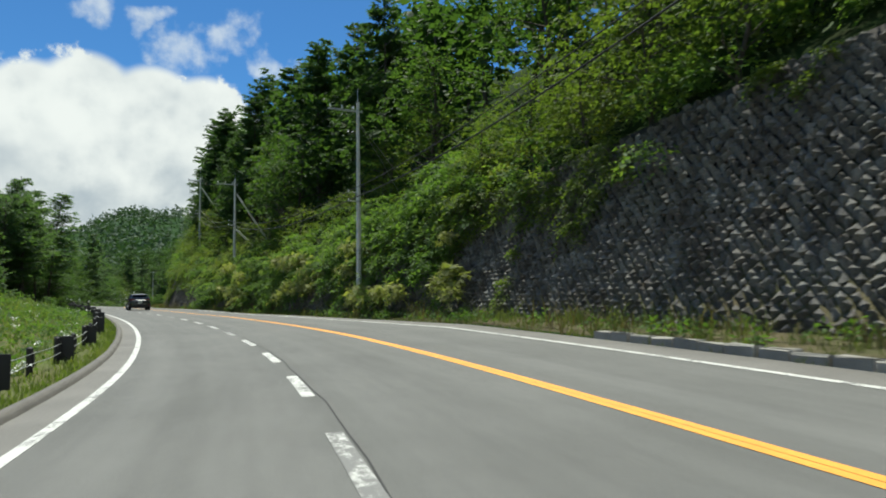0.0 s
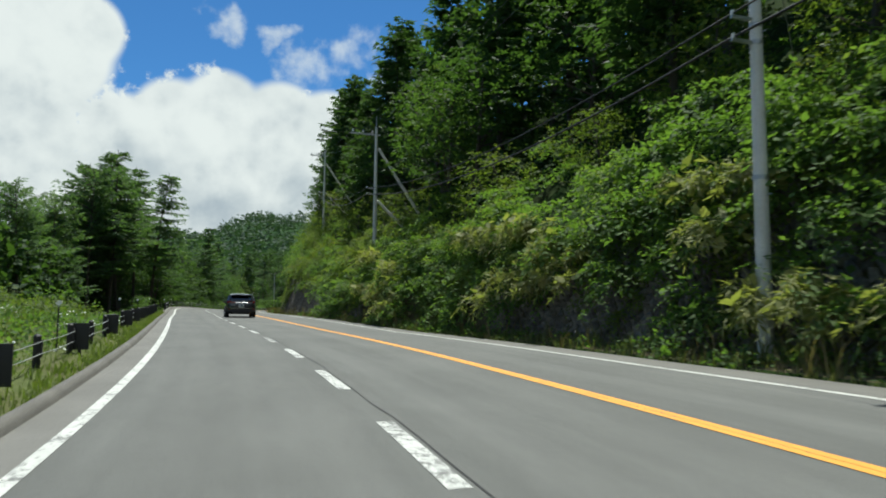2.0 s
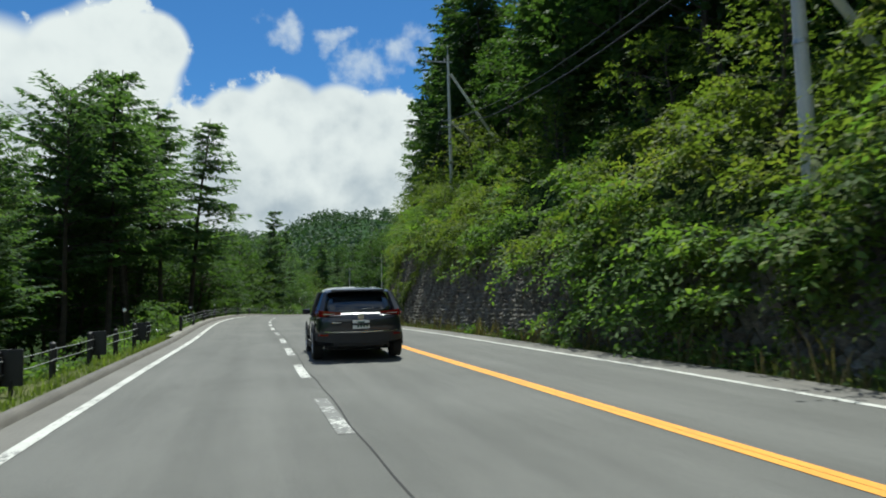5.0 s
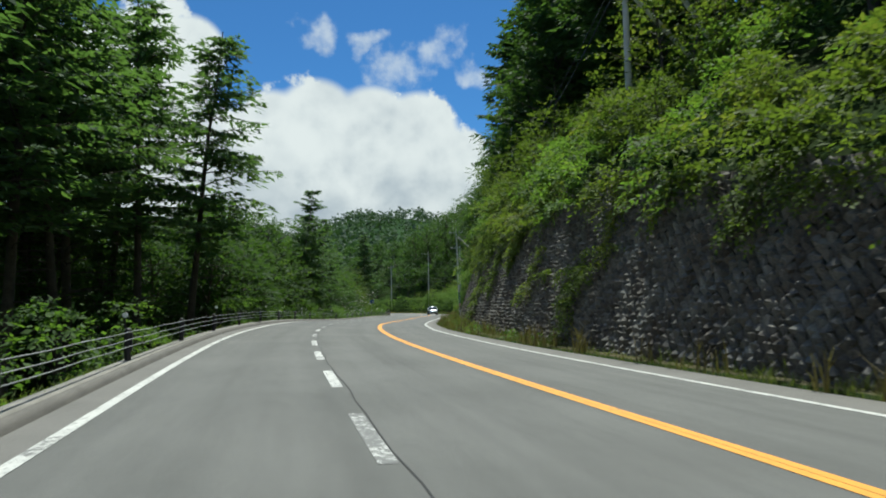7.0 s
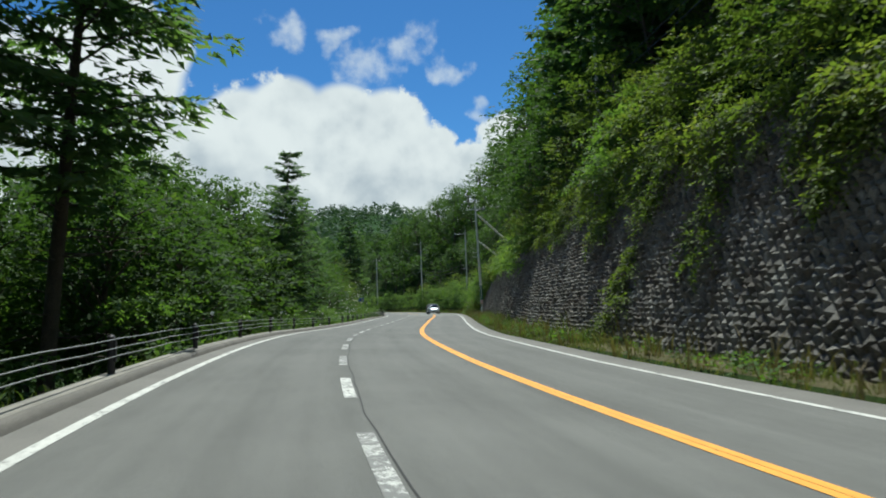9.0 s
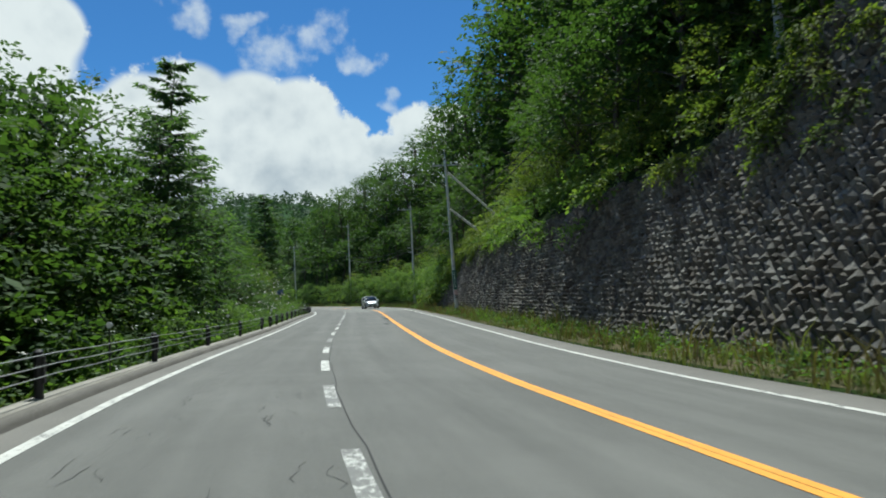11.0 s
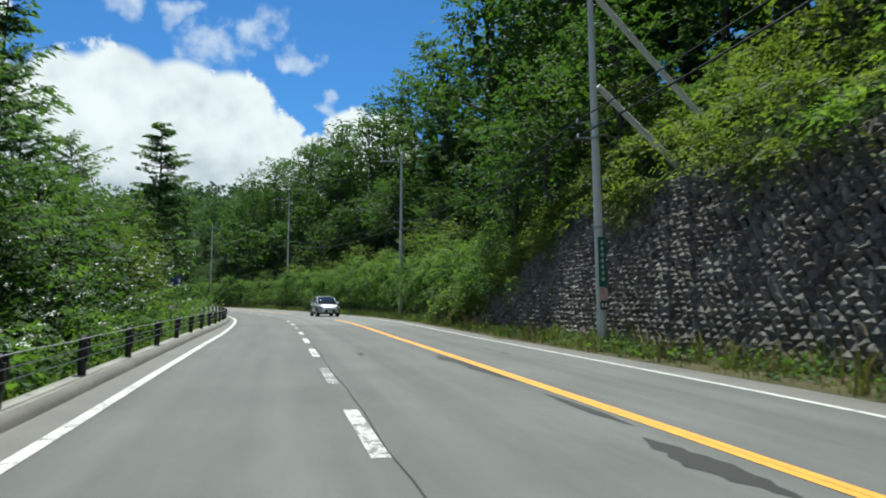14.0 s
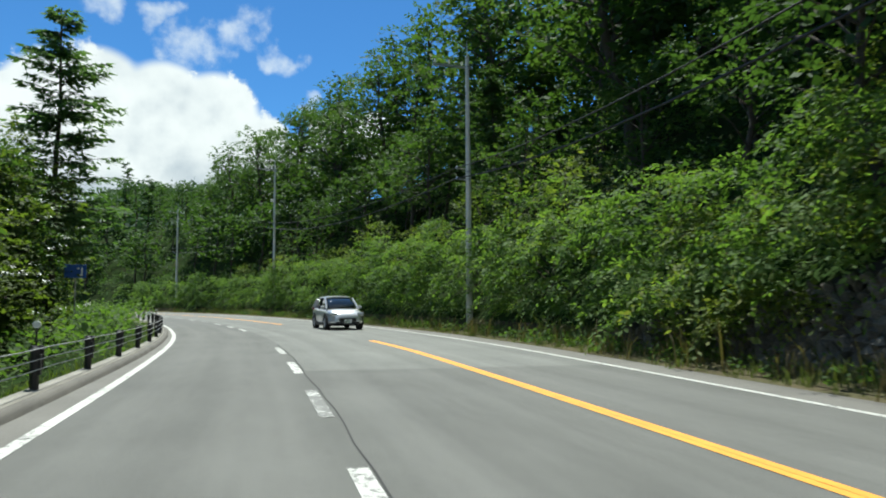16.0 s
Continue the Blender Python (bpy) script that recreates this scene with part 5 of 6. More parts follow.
def utility_pole(s, n, top, brace, arm_side, sign=False):
    z0 = float(ground_z(s, n))
    h = top - z0
    ob = new("utility_pole")
    ob.matrix_basis = stand(s, n, z0) @ Matrix.Rotation(radians(-1.6 if sign else 0.0), 4, "Y")
    tagged(ob, "concrete utility pole with a crossarm" + (" and struts" if brace else "") + (" and green sign" if sign else ""), "utility pole", "utility poles along the road")
    part("shaft", made(lambda bm: rod(bm, (0, 0, -0.8), (0, 0, h), 0.145, 0.08, 16)), POLE, ob)
    part("spike", made(lambda bm: rod(bm, (0, 0, h), (0, 0, h + 0.7), 0.03, 0.012, 8)), STEEL, ob)
    za = h - 0.45
    x0, x1 = (-1.55, 0.30) if arm_side < 0 else (-0.95, 0.95)
    part("crossarm", made(lambda bm: box(bm, x0, x1, 0.09, 0.17, za - 0.05, za + 0.05, 0.006)), STEEL, ob, "steel crossarm")
    for x in ((x0 + 0.12, x0 + 0.75, x0 + 1.35) if arm_side < 0 else (-0.82, 0.45, 0.82)):
        ins = part("insulator", made(lambda bm: (rod(bm, (x, 0.13, za + 0.05), (x, 0.13, za + 0.13), 0.02), rod(bm, (x, 0.13, za + 0.11), (x, 0.13, za + 0.19), 0.06, 0.05, 12), rod(bm, (x, 0.13, za + 0.19), (x, 0.13, za + 0.26), 0.045, 0.03, 12))), PORCELAIN, ob, "white porcelain insulator")
    for zb in (za, h * 0.56, h * 0.53, h * 0.30):
        part("band", made(lambda bm: rod(bm, (0, 0, zb - 0.04), (0, 0, zb + 0.04), 0.145 - 0.065 * zb / h + 0.012, sides=16)), STEEL, ob)
    for zb in (h * 0.57, h * 0.53):
        part("cable_bracket", made(lambda bm: box(bm, -0.55, -0.1, -0.03, 0.03, zb - 0.03, zb + 0.03, 0.004)), STEEL, ob)
        part("insulator", made(lambda bm: rod(bm, (-0.52, 0, zb + 0.02), (-0.52, 0, zb + 0.12), 0.04, 0.03, 10)), PORCELAIN, ob)
    for k in range(9):
        z = 2.2 + k * 0.75
        if z < h - 1.2:
            part("step_bolt", made(lambda bm: rod(bm, (0, 0.1 * (-1) ** k, z), (0, 0.27 * (-1) ** k, z), 0.009, sides=6)), STEEL, ob)
    if brace:
        for zs, dx, dz in brace:
            part("strut_pole", made(lambda bm: rod(bm, (0.14, 0, h - zs), (dx, 0.3, h - zs - dz), 0.085, 0.10, 12)), POLE, ob, "raking concrete strut pole")
    if sign:
        part("sign_board", made(lambda bm: box(bm, -0.12, 0.12, -0.186, -0.160, 1.65, 3.05, 0.006)), SIGN_GREEN, ob, "narrow green sign board")
        for k in range(7):
            z = 2.92 - k * 0.17
            part("sign_bar", made(lambda bm: (box(bm, -0.06, 0.05, -0.1895, -0.185, z - 0.045, z - 0.02), box(bm, -0.015, 0.015, -0.1895, -0.185, z - 0.09, z + 0.03))), PORCELAIN, ob)
        part("notice", made(lambda bm: box(bm, -0.12, 0.12, -0.186, -0.160, 1.28, 1.62, 0.004)), NOTICE, ob, "small faded pink and white notice")
        part("notice", made(lambda bm: box(bm, -0.11, 0.11, -0.1865, -0.160, 1.02, 1.26, 0.004)), WIRE, ob, "small dark notice")
        for k in (-0.05, 0.05):
            part("sign_bar", made(lambda bm: box(bm, k - 0.025, k + 0.025, -0.1905, -0.185, 1.08, 1.20)), PORCELAIN, ob)
    return ob, h, z0


SIGN_GREEN = material("sign_green", (0.012, 0.11, 0.065), 0.4, noise_scale=4, var=0.15)
NOTICE = material("notice_pink", (0.62, 0.40, 0.36), 0.6, noise_scale=9, var=0.3)
TWO = [(1.3, 3.9, 5.3), (4.55, 2.7, 2.3)]
POLES = [(2.5, 10.4, 14.0, None, -1, False), (34.4, 7.7, 11.0, None, -1, False), (65.1, 8.6, 11.8, TWO, -1, False), (99.1, 11.6, 17.6, TWO, -1, False), (132.4, 12.9, 17.0, None, 1, False),
         (164.4, 8.05, 11.2, [(1.0, 4.7, 4.5), (3.7, 3.2, 2.6)], 1, True), (195.4, 8.8, 11.9, None, -1, False), (231.0, 10.0, 13.8, None, -1, False), (254.0, 10.0, 12.2, None, 1, False)]
heads = []
for row in POLES:
    ob, h, z0 = utility_pole(*row)
    heads.append((ob.matrix_basis.copy(), h))


def sag_line(p, q, sag, count=15):
    t = np.linspace(0, 1, count)[:, None]
    v = np.array(p) * (1 - t) + np.array(q) * t
    v[:, 2] -= sag * 4 * (t * (1 - t))[:, 0]
    return v


for (ma, ha), (mb, hb) in zip(heads[:-1], heads[1:]):
    for x, low, r, sag in ((-1.4, 0.2, 0.008, 0.5), (-0.8, 0.2, 0.008, 0.55), (-0.2, 0.2, 0.008, 0.5), (-0.52, None, 0.02, 0.8), (-0.50, -1, 0.028, 0.9)):
        za = ha - low if low and low > 0 else ha * (0.575 if low is None else 0.535)
        zb = hb - low if low and low > 0 else hb * (0.575 if low is None else 0.535)
        cable("overhead_wire", sag_line(ma @ Vector((x, 0.13, za)), mb @ Vector((x, 0.13, zb)), sag), r, WIRE, "black overhead wire between the poles", "wire")
# stays of the first pole
ma, ha = heads[1]
for x, y in ((4.5, 5.0), (7.5, 6.0)):
    cable("stay_wire", [ma @ Vector((0, 0, ha - 1.0)), ma @ Vector((x / 2, y / 2, ha - 1.0 - x * 0.3)), ma @ Vector((x, y, ha - 1.0 - x * 0.62))], 0.012, CABLE, "thin steel stay wire of the pole", "wire")


# ---- vehicles ----
PAINT_DARK = material("paint_dark_blue", (0.006, 0.009, 0.018), 0.28, 0.2, noise_scale=2, var=0.1, fine=300, fine_var=0.05, coat=1.0)
PAINT_SILVER = material("paint_silver", (0.62, 0.63, 0.65), 0.3, 0.55, noise_scale=2, var=0.06, fine=300, fine_var=0.05, coat=1.0)
CLADDING = material("cladding", (0.018, 0.018, 0.019), 0.65, noise_scale=6, var=0.2)
GLASS_DARK = material("tinted_glass", (0.012, 0.015, 0.018), 0.05, noise_scale=2, var=0.1, fine_var=0.0, coat=1.0)
TYRE = material("tyre", (0.017, 0.017, 0.017), 0.85, noise_scale=9, var=0.2)
ALLOY = material("alloy", (0.42, 0.43, 0.45), 0.3, 0.9, noise_scale=9, var=0.15)
CHROME = material("chrome", (0.75, 0.76, 0.78), 0.12, 1.0, noise_scale=3, var=0.05)
LAMP_RED = material("lamp_red", (0.22, 0.008, 0.010), 0.12, noise_scale=12, var=0.4, coat=1.0)
LAMP_CLEAR = material("lamp_clear", (0.66, 0.68, 0.70), 0.1, 0.3, noise_scale=14, var=0.35, coat=1.0)
PLATE = material("plate_white", (0.78, 0.79, 0.77), 0.4, noise_scale=9, var=0.08)
PLATE_BAR = material("plate_green", (0.02, 0.10, 0.05), 0.5)


def shell(rows, ring):
    """Half cross sections mirrored and lofted along y. rows: y then (x, z) pairs from the bottom middle to the top middle."""
    v = []
    for y, pts in rows:
        right = [(x, y, z) for x, z in pts]
        left = [(-x, y, z) for x, z in pts[-2:0:-1]]
        v += right + left
    k = len(rows[0][1]) * 2 - 2
    f = []
    for i in range(len(rows) - 1):
        for j in range(k):
            q = (j + 1) % k
            f.append((i * k + j, i * k + q, (i + 1) * k + q, (i + 1) * k + j))
    bm = bmesh.new()
    bv = [bm.verts.new(p) for p in v]
    for q in f:
        bm.faces.new([bv[i] for i in q])
    bm.faces.new([bv[i] for i in range(k)])
    bm.faces.new([bv[i] for i in range((len(rows) - 1) * k, len(rows) * k)][::-1])
    bmesh.ops.recalc_face_normals(bm, faces=bm.faces)
    for q in bm.faces:
        q.smooth = True
    return bm


def soften(ob, levels=1):
    mod = ob.modifiers.new("round", "SUBSURF")
    mod.levels = mod.render_levels = levels
    return ob


def wheel(parent, x, y, r, side):
    w = part("wheel", made(lambda bm: rod(bm, (x - side * 0.11, y, r), (x + side * 0.09, y, r), r * 0.66, sides=24)), CLADDING, parent)
    def tyre(bm):
        rows = []
        for xx, rr in ((-0.105, r * 0.66), (-0.11, r * 0.93), (-0.08, r), (0.08, r), (0.11, r * 0.93), (0.105, r * 0.66)):
            rows.append([bm.verts.new((x + side * xx, y + math.cos(a) * rr, r + math.sin(a) * rr)) for a in np.linspace(0, 2 * math.pi, 28, endpoint=False)])
        for a, b in zip(rows[:-1], rows[1:]):
            for i in range(28):
                bm.faces.new([a[i], a[(i + 1) % 28], b[(i + 1) % 28], b[i]])
        bmesh.ops.recalc_face_normals(bm, faces=bm.faces)
    part("tyre", made(tyre), TYRE, w, "black rubber tyre")
    def rim(bm):
        rod(bm, (x + side * 0.085, y, r), (x + side * 0.105, y, r), 0.05, sides=12)
        for k in range(10):
            a = k * math.pi / 5
            c, s_ = math.cos(a), math.sin(a)
            rod(bm, (x + side * 0.10, y + c * 0.04, r + s_ * 0.04), (x + side * 0.095, y + c * r * 0.66, r + s_ * r * 0.66), 0.018, 0.014, 6)
    part("rim", made(rim), ALLOY, w, "silver alloy rim")


def wrap(bm, pts, thick):
    """A curved band that follows pts (x, y, low, high), given from the outside's left to its right, with its thickness inward."""
    rows = []
    for i, (x, y, lo, hi) in enumerate(pts):
        a, b = pts[max(0, i - 1)], pts[min(len(pts) - 1, i + 1)]
        t = Vector((b[0] - a[0], b[1] - a[1])).normalized()
        nx, ny = t.y * thick, -t.x * thick
        rows.append([bm.verts.new(p) for p in ((x, y, lo), (x, y, hi), (x - nx, y - ny, hi), (x - nx, y - ny, lo))])
    for a, b in zip(rows[:-1], rows[1:]):
        for j in range(4):
            bm.faces.new([a[j], a[(j + 1) % 4], b[(j + 1) % 4], b[j]])
    bm.faces.new(rows[0][::-1]), bm.faces.new(rows[-1])
    bmesh.ops.recalc_face_normals(bm, faces=bm.faces)


def car(name, L, W, H, paint, label, m, front_h, lamp_h):
    """A five-door car pointing along +y, standing on z = 0."""
    ob = new(name)
    tagged(ob, label, "car")
    ob.matrix_basis = m
    w, q = W / 2, L / 2
    belt, sill = H * 0.63, 0.21

    def tail(f0, f1, low, high, out=0.0, count=15):
        """Points round the rear, from the part f0 of the half width to f1; low and high are heights at inner and outer ends."""
        pts = []
        for f in np.linspace(f0, f1, count):
            y = -q - out + np.interp(abs(f), [0, 0.45, 0.68, 0.80, 0.88, 0.94, 0.975, 0.99], [-0.03, -0.02, 0.005, 0.05, 0.12, 0.26, 0.48, 0.75])
            k = [0.0, 0.55, 1.0]
            pts.append((f * (w + out), y, np.interp(abs(f), k, low), np.interp(abs(f), k, high)))
        return pts
    def sect(y, zb, wz, zs, ws, zt):
        return (y, [(0, zb), (wz * 0.86, zb), (wz, zb + 0.10), (ws + 0.012, (zb + zs) * 0.5), (ws, zs - 0.06), (ws * 0.90, zs), (ws * 0.5, zt), (0, zt)])
    rows = [sect(-q, 0.50, w * 0.74, belt * 0.86, w * 0.74, belt * 0.87), sect(-q + 0.05, 0.40, w * 0.88, belt * 0.98, w * 0.86, belt * 1.0), sect(-q + 0.22, 0.30, w * 0.96, belt * 1.03, w * 0.92, belt * 1.04),
            sect(-q + 0.85, sill, w * 0.985, belt * 1.03, w * 0.965, belt * 1.03), sect(-0.45, sill, w * 0.98, belt * 0.99, w * 0.955, belt * 0.99), sect(0.35, sill, w * 0.98, belt * 0.96, w * 0.955, belt * 0.97),
            sect(q - 1.10, sill, w * 0.985, belt * 0.95, w * 0.95, belt * 0.985), sect(q - 0.62, sill + 0.03, w * 0.98, front_h, w * 0.90, front_h + 0.05), sect(q - 0.22, sill + 0.05, w * 0.92, front_h - 0.13, w * 0.80, front_h - 0.07),
            sect(q - 0.03, sill + 0.08, w * 0.72, front_h - 0.28, w * 0.66, front_h - 0.25), sect(q, sill + 0.16, w * 0.62, front_h - 0.40, w * 0.58, front_h - 0.38)]
    body = soften(part("body", shell(rows, 8), paint, ob, "glossy painted body"), 2)
    # cabin
    def cab(y, zb, wb, zt, wt):
        return (y, [(0, zb), (wb, zb), (wb - (wb - wt) * 0.55, zb + (zt - zb) * 0.55), (wt, zt - 0.03), (wt * 0.86, zt), (0, zt + 0.015)])
    b2 = belt * 0.97
    rows = [cab(-q + 0.16, b2, w * 0.80, b2 + 0.04, w * 0.78), cab(-q + 0.42, b2, w * 0.86, H * 0.84, w * 0.68), cab(-q + 0.70, b2, w * 0.90, H * 0.95, w * 0.655), cab(-q + 1.15, b2, w * 0.92, H * 0.985, w * 0.70),
            cab(-0.1, b2, w * 0.92, H * 0.985, w * 0.70), cab(0.32, b2, w * 0.91, H * 0.955, w * 0.69), cab(0.75, b2, w * 0.89, H * 0.82, w * 0.70), cab(q - 0.98, b2, w * 0.84, b2 + 0.04, w * 0.78)]
    soften(part("glasshouse", shell(rows, 6), GLASS_DARK, ob, "dark tinted windows"), 1)
    def roof(bm):
        ys = [-q + 0.50, -q + 0.62, -q + 1.15, -0.1, 0.36]
        zs = [H * 0.935, H * 0.968, H * 0.998, H * 0.998, H * 0.962]
        rws = []
        for y, z in zip(ys, zs):
            rws.append([bm.verts.new((x * w, y, z - dz)) for x, dz in ((-0.745, 0.075), (-0.70, 0.03), (-0.5, 0.002), (0, -0.012), (0.5, 0.002), (0.70, 0.03), (0.745, 0.075))])
        for a, b in zip(rws[:-1], rws[1:]):
            for i in range(6):
                bm.faces.new([a[i], a[i + 1], b[i + 1], b[i]])
        ext = bmesh.ops.extrude_face_region(bm, geom=bm.faces[:])["geom"]
        bmesh.ops.translate(bm, vec=(0, 0, -0.02), verts=[g for g in ext if isinstance(g, bmesh.types.BMVert)])
        bmesh.ops.recalc_face_normals(bm, faces=bm.faces)
    part("roof", made(roof), paint, ob)
    part("spoiler", made(lambda bm: box(bm, -w * 0.60, w * 0.60, -q + 0.36, -q + 0.66, H * 0.925, H * 0.952, 0.012)), paint, ob, "roof spoiler")
    for sx in (-1, 1):
        part("front_pillar", made(lambda bm: rod(bm, (sx * w * 0.745, 0.36, H * 0.925), (sx * w * 0.865, q - 0.98, b2), 0.035, 0.045, 6)), paint, ob)
        part("rear_pillar", made(lambda bm: rod(bm, (sx * w * 0.735, -q + 0.52, H * 0.90), (sx * w * 0.875, -q + 0.22, b2), 0.06, 0.10, 6)), paint, ob)
        part("door_pillar", made(lambda bm: rod(bm, (sx * w * 0.745, -0.32, H * 0.94), (sx * w * 0.935, -0.28, b2), 0.035, 0.04, 6)), CLADDING, ob)
        mir = part("mirror", made(lambda bm: box(bm, sx * (w + 0.02) - 0.09, sx * (w + 0.02) + 0.09, q - 1.30, q - 1.18, belt * 0.98, belt * 0.98 + 0.13, 0.03)), paint, ob)
        part("handle", made(lambda bm: (box(bm, sx * w * 0.985 - 0.02, sx * w * 0.985 + 0.02, -0.28, -0.10, belt * 0.87, belt * 0.89, 0.006))), paint, ob)
        part("handle", made(lambda bm: (box(bm, sx * w * 0.985 - 0.02, sx * w * 0.985 + 0.02, -q + 0.92, -q + 1.10, belt * 0.90, belt * 0.92, 0.006))), paint, ob)
        part("side_sill", made(lambda bm: box(bm, sx * w * 0.90 - 0.08, sx * w * 0.90 + 0.08, -q + 0.95, q - 0.95, sill - 0.02, sill + 0.13, 0.03)), CLADDING, ob, "dark lower cladding")
        part("sill_trim", made(lambda bm: box(bm, sx * w * 0.99 - 0.012, sx * w * 0.99 + 0.012, -q + 1.2, q - 1.2, sill + 0.13, sill + 0.155, 0.004)), CHROME, ob)
        ends = (0.43, 0.975) if sx > 0 else (-0.975, -0.43)
        lamp = part("tail_lamp", made(lambda bm: wrap(bm, tail(*ends, [lamp_h + 0.07, lamp_h + 0.035, lamp_h - 0.01], [lamp_h + 0.07, lamp_h + 0.095, lamp_h + 0.14], 0.006), 0.05)), LAMP_RED, ob, "red wraparound tail lamp")
        ends = (0.56, 0.80) if sx > 0 else (-0.80, -0.56)
        part("lens", made(lambda bm: wrap(bm, tail(*ends, [lamp_h + 0.045] * 3, [lamp_h + 0.062] * 3, 0.010, 7), 0.02)), LAMP_CLEAR, lamp)
        head = part("headlamp", made(lambda bm: (box(bm, sx * w * 0.70 - 0.16, sx * w * 0.70 + 0.14, q - 0.34, q - 0.10, front_h - 0.27, front_h - 0.12, 0.04))), LAMP_CLEAR, ob, "clear headlamp")
        ends = (0.70, 0.90) if sx > 0 else (-0.90, -0.70)
        part("reflector", made(lambda bm: wrap(bm, tail(*ends, [0.49] * 3, [0.525] * 3, 0.016, 6), 0.03)), LAMP_RED, ob)
        part("tail_pipe", made(lambda bm: rod(bm, (sx * w * 0.52, -q + 0.02, 0.305), (sx * w * 0.52, -q + 0.3, 0.305), 0.042, sides=14, caps=False)), CHROME, ob)
        for y in (-q + 0.86, q - 0.86):
            def arch(bm):
                n = 18
                a_ = np.linspace(-0.05 * math.pi, 1.05 * math.pi, n)
                rr = [[bm.verts.new((sx * x, y + math.cos(a) * r_, 0.33 + math.sin(a) * r_)) for a in a_] for x, r_ in ((w * 1.005, 0.355), (w * 1.012, 0.40), (w * 0.985, 0.425))]
                for u, v_ in zip(rr[:-1], rr[1:]):
                    for i in range(n - 1):
                        bm.faces.new([u[i], u[i + 1], v_[i + 1], v_[i]])
                hub = bm.verts.new((sx * w * 0.985, y, 0.30))
                inner = [bm.verts.new((sx * w * 0.99, y + math.cos(a) * 0.36, 0.33 + math.sin(a) * 0.36)) for a in a_]
                for i in range(n - 1):
                    bm.faces.new([hub, inner[i], inner[i + 1]])
                bmesh.ops.recalc_face_normals(bm, faces=bm.faces)
            part("wheel_arch", made(arch), CLADDING, ob)
            wheel(ob, sx * (w - 0.10), y, 0.325, sx)
    part("underbody", made(lambda bm: box(bm, -w * 0.72, w * 0.72, -q + 0.45, q - 0.35, 0.19, 0.36, 0.05)), CLADDING, ob)
    part("rear_bumper", made(lambda bm: wrap(bm, tail(-0.985, 0.985, [0.33, 0.35, 0.40], [0.535, 0.535, 0.55], 0.012, 31), 0.10)), CLADDING, ob, "dark unpainted lower bumper")
    part("rear_valance", made(lambda bm: wrap(bm, tail(-0.62, 0.62, [0.27, 0.29, 0.30], [0.34, 0.35, 0.36], -0.03, 15), 0.10)), CLADDING, ob)
    part("rear_trim", made(lambda bm: wrap(bm, tail(-0.93, 0.93, [0.545, 0.55, 0.575], [0.565, 0.57, 0.59], 0.014, 25), 0.03)), CHROME, ob, "bright strip")
    part("hatch_lip", made(lambda bm: wrap(bm, tail(-0.62, 0.62, [lamp_h - 0.175, lamp_h - 0.165, lamp_h - 0.16], [lamp_h - 0.135, lamp_h - 0.135, lamp_h - 0.14], 0.012, 15), 0.04)), paint, ob)
    part("badge", made(lambda bm: rod(bm, (0, -q - 0.004, lamp_h - 0.01), (0, -q + 0.03, lamp_h - 0.01), 0.062, sides=20)), CHROME, ob, "round chrome badge")
    part("badge_bar", made(lambda bm: box(bm, -w * 0.62, -w * 0.43, -q + 0.002, -q + 0.04, lamp_h - 0.13, lamp_h - 0.105, 0.003)), CHROME, ob)
    part("wiper", made(lambda bm: rod(bm, (0.05, -q + 0.17, b2 + 0.10), (0.42, -q + 0.22, b2 + 0.12), 0.01, 0.006, 6)), CLADDING, ob)
    part("grille", made(lambda bm: box(bm, -w * 0.46, w * 0.46, q - 0.08, q + 0.012, front_h - 0.52, front_h - 0.36, 0.03)), CLADDING, ob)
    part("lower_grille", made(lambda bm: box(bm, -w * 0.62, w * 0.62, q - 0.12, q + 0.005, sill + 0.09, sill + 0.17, 0.02)), CLADDING, ob)
    for y, z, s_ in ((-q - 0.01, 0.70, -1), (q + 0.012, front_h - 0.50, 1)):
        pl = part("number_plate", made(lambda bm: box(bm, -0.165, 0.165, y - 0.008, y + 0.008, z - 0.0825, z + 0.0825, 0.004)), PLATE, ob, "white plate")
        part("plate_bars", made(lambda bm: ([box(bm, x_ - 0.02, x_ + 0.02, y + s_ * 0.008 - 0.002, y + s_ * 0.008 + 0.002, z - 0.055, z + 0.012) for x_ in (-0.06, 0.0, 0.06, 0.12)], box(bm, -0.07, 0.07, y + s_ * 0.008 - 0.002, y + s_ * 0.008 + 0.002, z + 0.03, z + 0.06))), PLATE_BAR, pl)
    part("windscreen_sticker", made(lambda bm: box(bm, -0.06, 0.06, 0.50, 0.52, H * 0.86, H * 0.88, 0.002)), PLATE, ob)
    return ob


car("compact_suv", 4.275, 1.80, 1.47, PAINT_DARK, "black-blue compact SUV in the overtaking lane", stand(71.1, 1.29, 0.0, -1.0), 0.90, 0.86)
car("hatchback", 3.95, 1.70, 1.53, PAINT_SILVER, "silver hatchback in the oncoming lane", stand(200.2, 4.25, 0.0, 180.0), 0.90, 0.88)

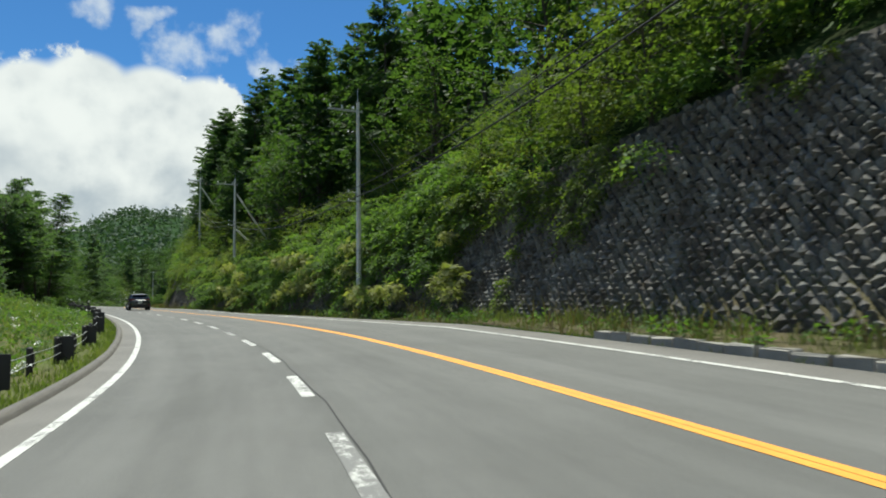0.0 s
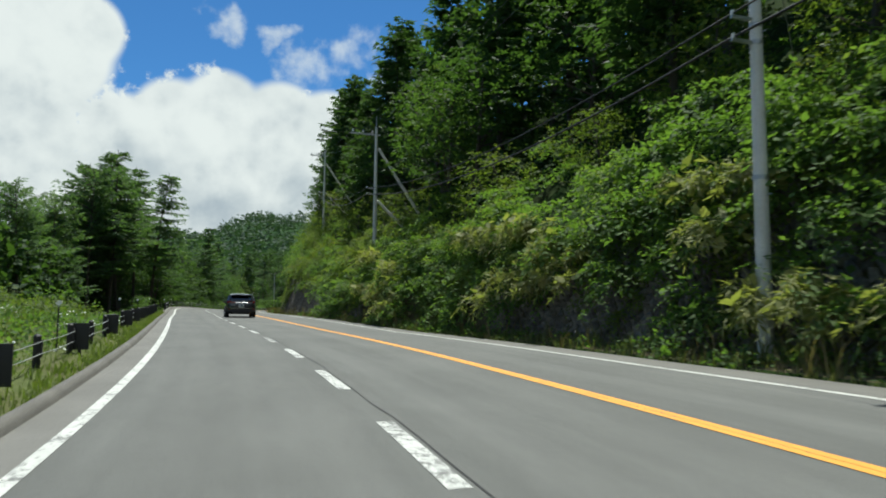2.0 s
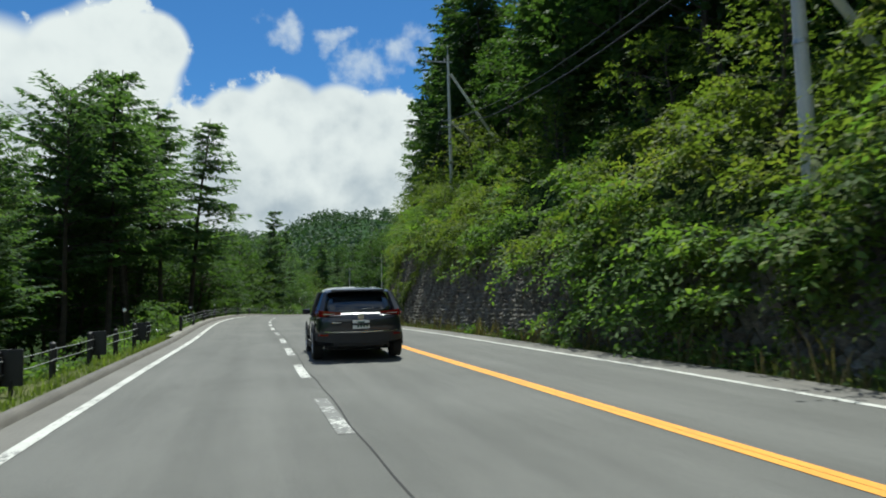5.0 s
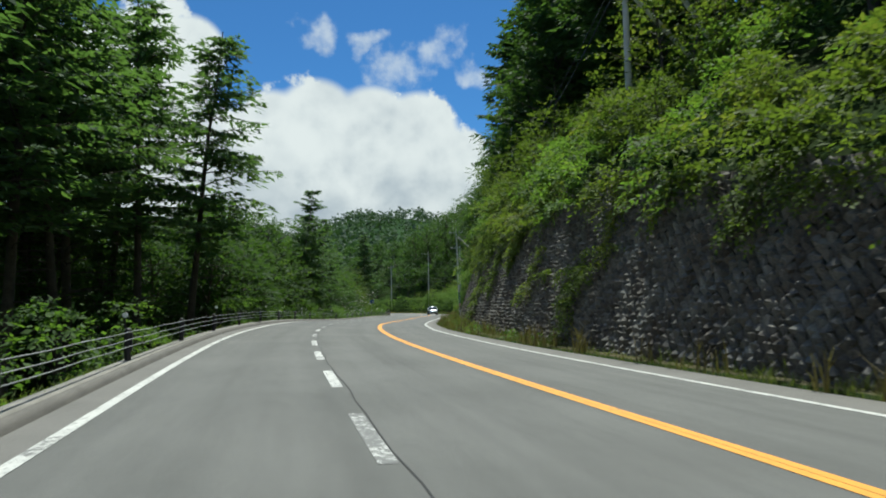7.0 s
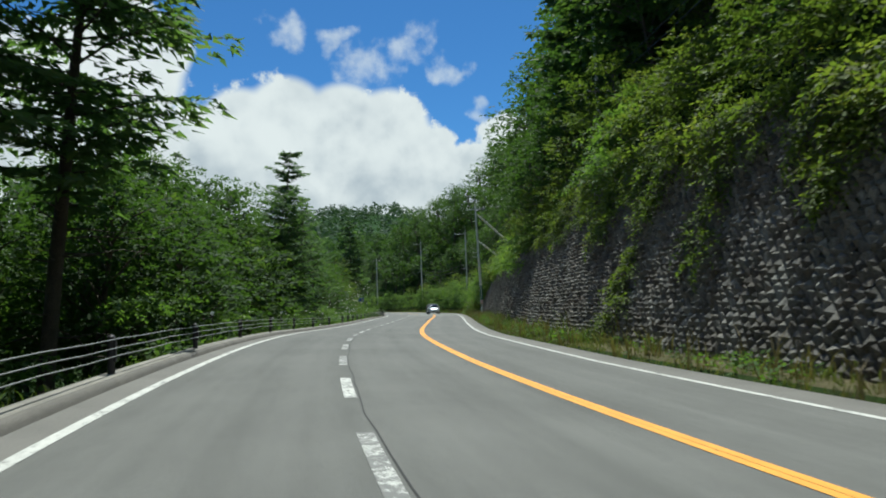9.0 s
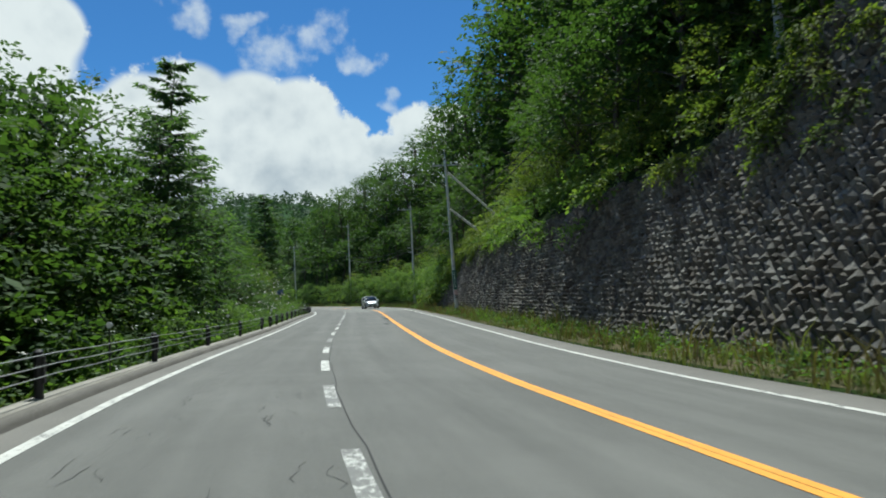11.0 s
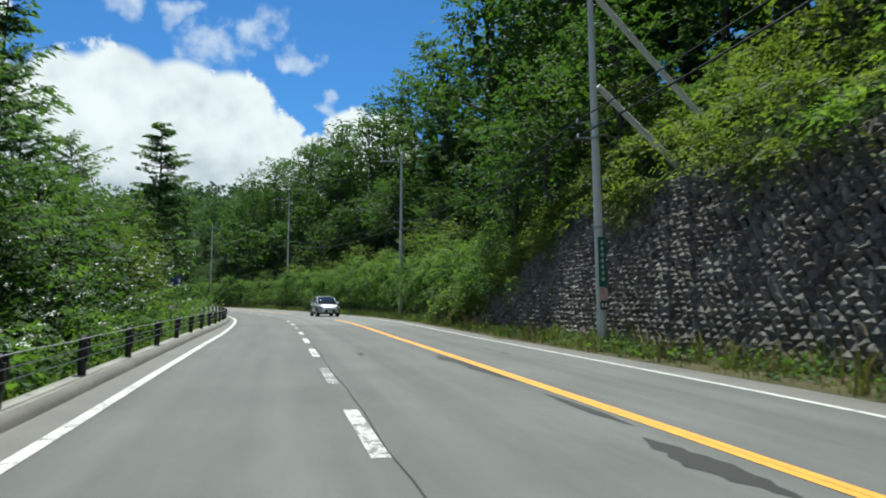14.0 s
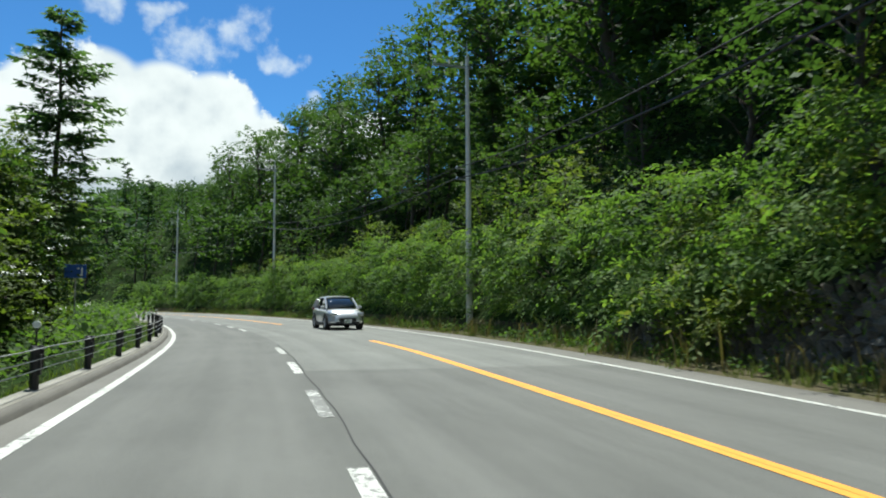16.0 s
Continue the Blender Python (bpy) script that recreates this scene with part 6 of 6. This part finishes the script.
# ---- small things along the road ----
SIGN_BLUE = material("sign_blue", (0.012, 0.075, 0.33), 0.4, noise_scale=4, var=0.15)
sign = new("road_sign")
sign.matrix_basis = stand(198.4, -6.5, float(ground_z(198.4, -6.5)))
tagged(sign, "small blue road sign on a steel post", "road sign")
up = 2.46 - float(ground_z(198.4, -6.5))
part("post", made(lambda bm: rod(bm, (0, 0, -0.3), (0, 0, up + 0.3), 0.03)), STEEL, sign)
part("panel", made(lambda bm: box(bm, -0.38, 0.38, -0.06, -0.035, up - 0.26, up + 0.26, 0.008)), SIGN_BLUE, sign, "blue panel")
part("panel_bars", made(lambda bm: (box(bm, 0.08, 0.26, -0.066, -0.058, up - 0.18, up - 0.12), box(bm, 0.2, 0.26, -0.066, -0.058, up - 0.12, up + 0.14), box(bm, 0.06, 0.14, -0.066, -0.058, up + 0.08, up + 0.14))), PORCELAIN, sign)

# low broken concrete edging on the verge
rk = np.random.default_rng(21)
for i in range(30):
    s = -5 + i * 0.64
    bm = bmesh.new()
    box(bm, -0.315, 0.315, -0.11, 0.11, -0.25, 0.17, 0.025)
    for v in bm.verts:
        v.co += Vector(rk.normal(0, 0.011, 3))
    me = bpy.data.meshes.new("edging_block")
    bm.to_mesh(me)
    bm.free()
    me.materials.append(CONCRETE)
    st = new("edging_block", me)
    n = np.interp(s, KO, RIGHT_LINE) + 0.98 + rk.normal(0, 0.02)
    st.matrix_basis = Matrix.Translation(at(s, n, 0.0 + rk.normal(0, 0.012))) @ Matrix.Rotation(heading(s) + math.pi / 2 + rk.normal(0, 0.012), 4, "Z") @ Matrix.Rotation(rk.normal(0, 0.03), 4, "X")
    tagged(st, "broken grey concrete block edging the verge", "edging block", "verge edging blocks")

# leafy weeds on the verge and the bank
spots = []
for i in range(800):
    s = rk.uniform(6, 250)
    a, b = np.interp(s, KO, RIGHT_LINE) + 1.0, wall_n(s)
    n = a + (b - a) * rk.uniform(0.1, 1.0)
    if not 68 < s < 116 or patchy(s, n, 1.5, 27) > 0.12:
        spots.append(at(s, n, ground_z(s, n) + 0.08))
scatter("verge_weeds", spots, 0.30, 30, 0.12, LEAF, "leafy weeds along the foot of the wall", 31, 0.8)
spots = [at(s, n, ground_z(s, n) + 0.2) for s, n in zip(rk.uniform(6, 84, 900), -4.5 - 9 * rk.uniform(0, 1, 900) ** 1.4)]
scatter("bank_weeds", spots, 0.36, 34, 0.12, LEAF, "leafy weeds among the bank grass", 32, 0.8)

spots = []
for s in np.arange(50, 86, 0.55):
    for n in np.arange(-6.6, -15, -1.1):
        if patchy(s, n, 2.6, 17) > -0.05 - 0.25 * (n < -9):
            spots.append(ground_place(s + rk.uniform(-.4, .4), n + rk.uniform(-.4, .4)) + [0, 0, rk.uniform(0.2, 0.5) + 0.13 * (-n - 6)])
scatter("bank_shrubs", spots, 0.62, 54, 0.15, LEAF_BRIGHT, "leafy shrubs behind the grass bank", 33, 0.6)
FLOWER = material("white_petals", (0.75, 0.75, 0.70), 0.7, noise_scale=20, var=0.1)
spots = [at(s, n, ground_z(s, n) + rk.uniform(0.2, 0.5)) for s, n in zip(rk.uniform(-8, 84, 130), -4.0 - 5 * rk.uniform(0, 1, 130) ** 1.5)]
spots += [ground_place(s, n) + [0, 0, z] for s, n, z in zip(rk.uniform(126, 176, 120), rk.uniform(-6.6, -4.8, 120), rk.uniform(0.6, 2.6, 120))]
spots += [ground_place(s, n) + [0, 0, z] for s, n, z in zip(rk.uniform(158, 196, 170), rk.uniform(-8.6, -5.2, 170), rk.uniform(1.6, 5.2, 170))]
scatter("white_flowers", spots, 0.10, 10, 0.05, FLOWER, "small white wild flowers among the grass", 34, 0.4, 0.9)

# patches and cracks in the asphalt
def patch(s0, s1, n0, width, seed):
    r_ = np.random.default_rng(seed)
    s = np.linspace(s0, s1, 14)
    half = width / 2 * np.sin(np.linspace(0.08, math.pi - 0.08, 14)) * r_.uniform(0.6, 1.2, 14)
    ob = strip("tar_patch", s, [n0 - half, n0 + half * 0.6], [0.003, 0.003], SEAM, road)
    tagged(ob, "dark tar patch")
patch(150.2, 152.2, 2.48, 0.50, 1)
patch(152.8, 155.2, 2.70, 0.24, 8)
patch(156.6, 162.0, 2.80, 0.40, 2)
patch(160.0, 161.6, 2.66, 0.30, 6)
patch(162.3, 162.9, 4.59, 0.30, 3)
patch(163.9, 164.5, 4.65, 0.24, 5)
patch(161.9, 162.4, 1.04, 0.24, 4)
patch(161.5, 161.85, 1.00, 0.16, 7)
older = np.arange(180.6, 300, 1.0)
tagged(strip("older_strip", older, [np.full_like(older, 0.14), np.interp(older, KO, YELLOW) - 0.02, np.interp(older, KO, RIGHT_LINE) - 0.1], [0.0025] * 3, ASPHALT_OLD, road), "paler worn asphalt")
for i in range(70):
    s0, n0 = rk.uniform(117, 128), rk.choice([-2.0, -1.75, -0.75, -0.35]) + rk.normal(0, 0.12)
    ss = np.linspace(s0, s0 + rk.uniform(0.15, 0.7), 6)
    nn = n0 + np.cumsum(rk.normal(0, 0.035, 6))
    strip("crack", ss, [nn, nn + 0.006 * rk.uniform(0.4, 1.6, 6)], [0.003, 0.003], SEAM, road)
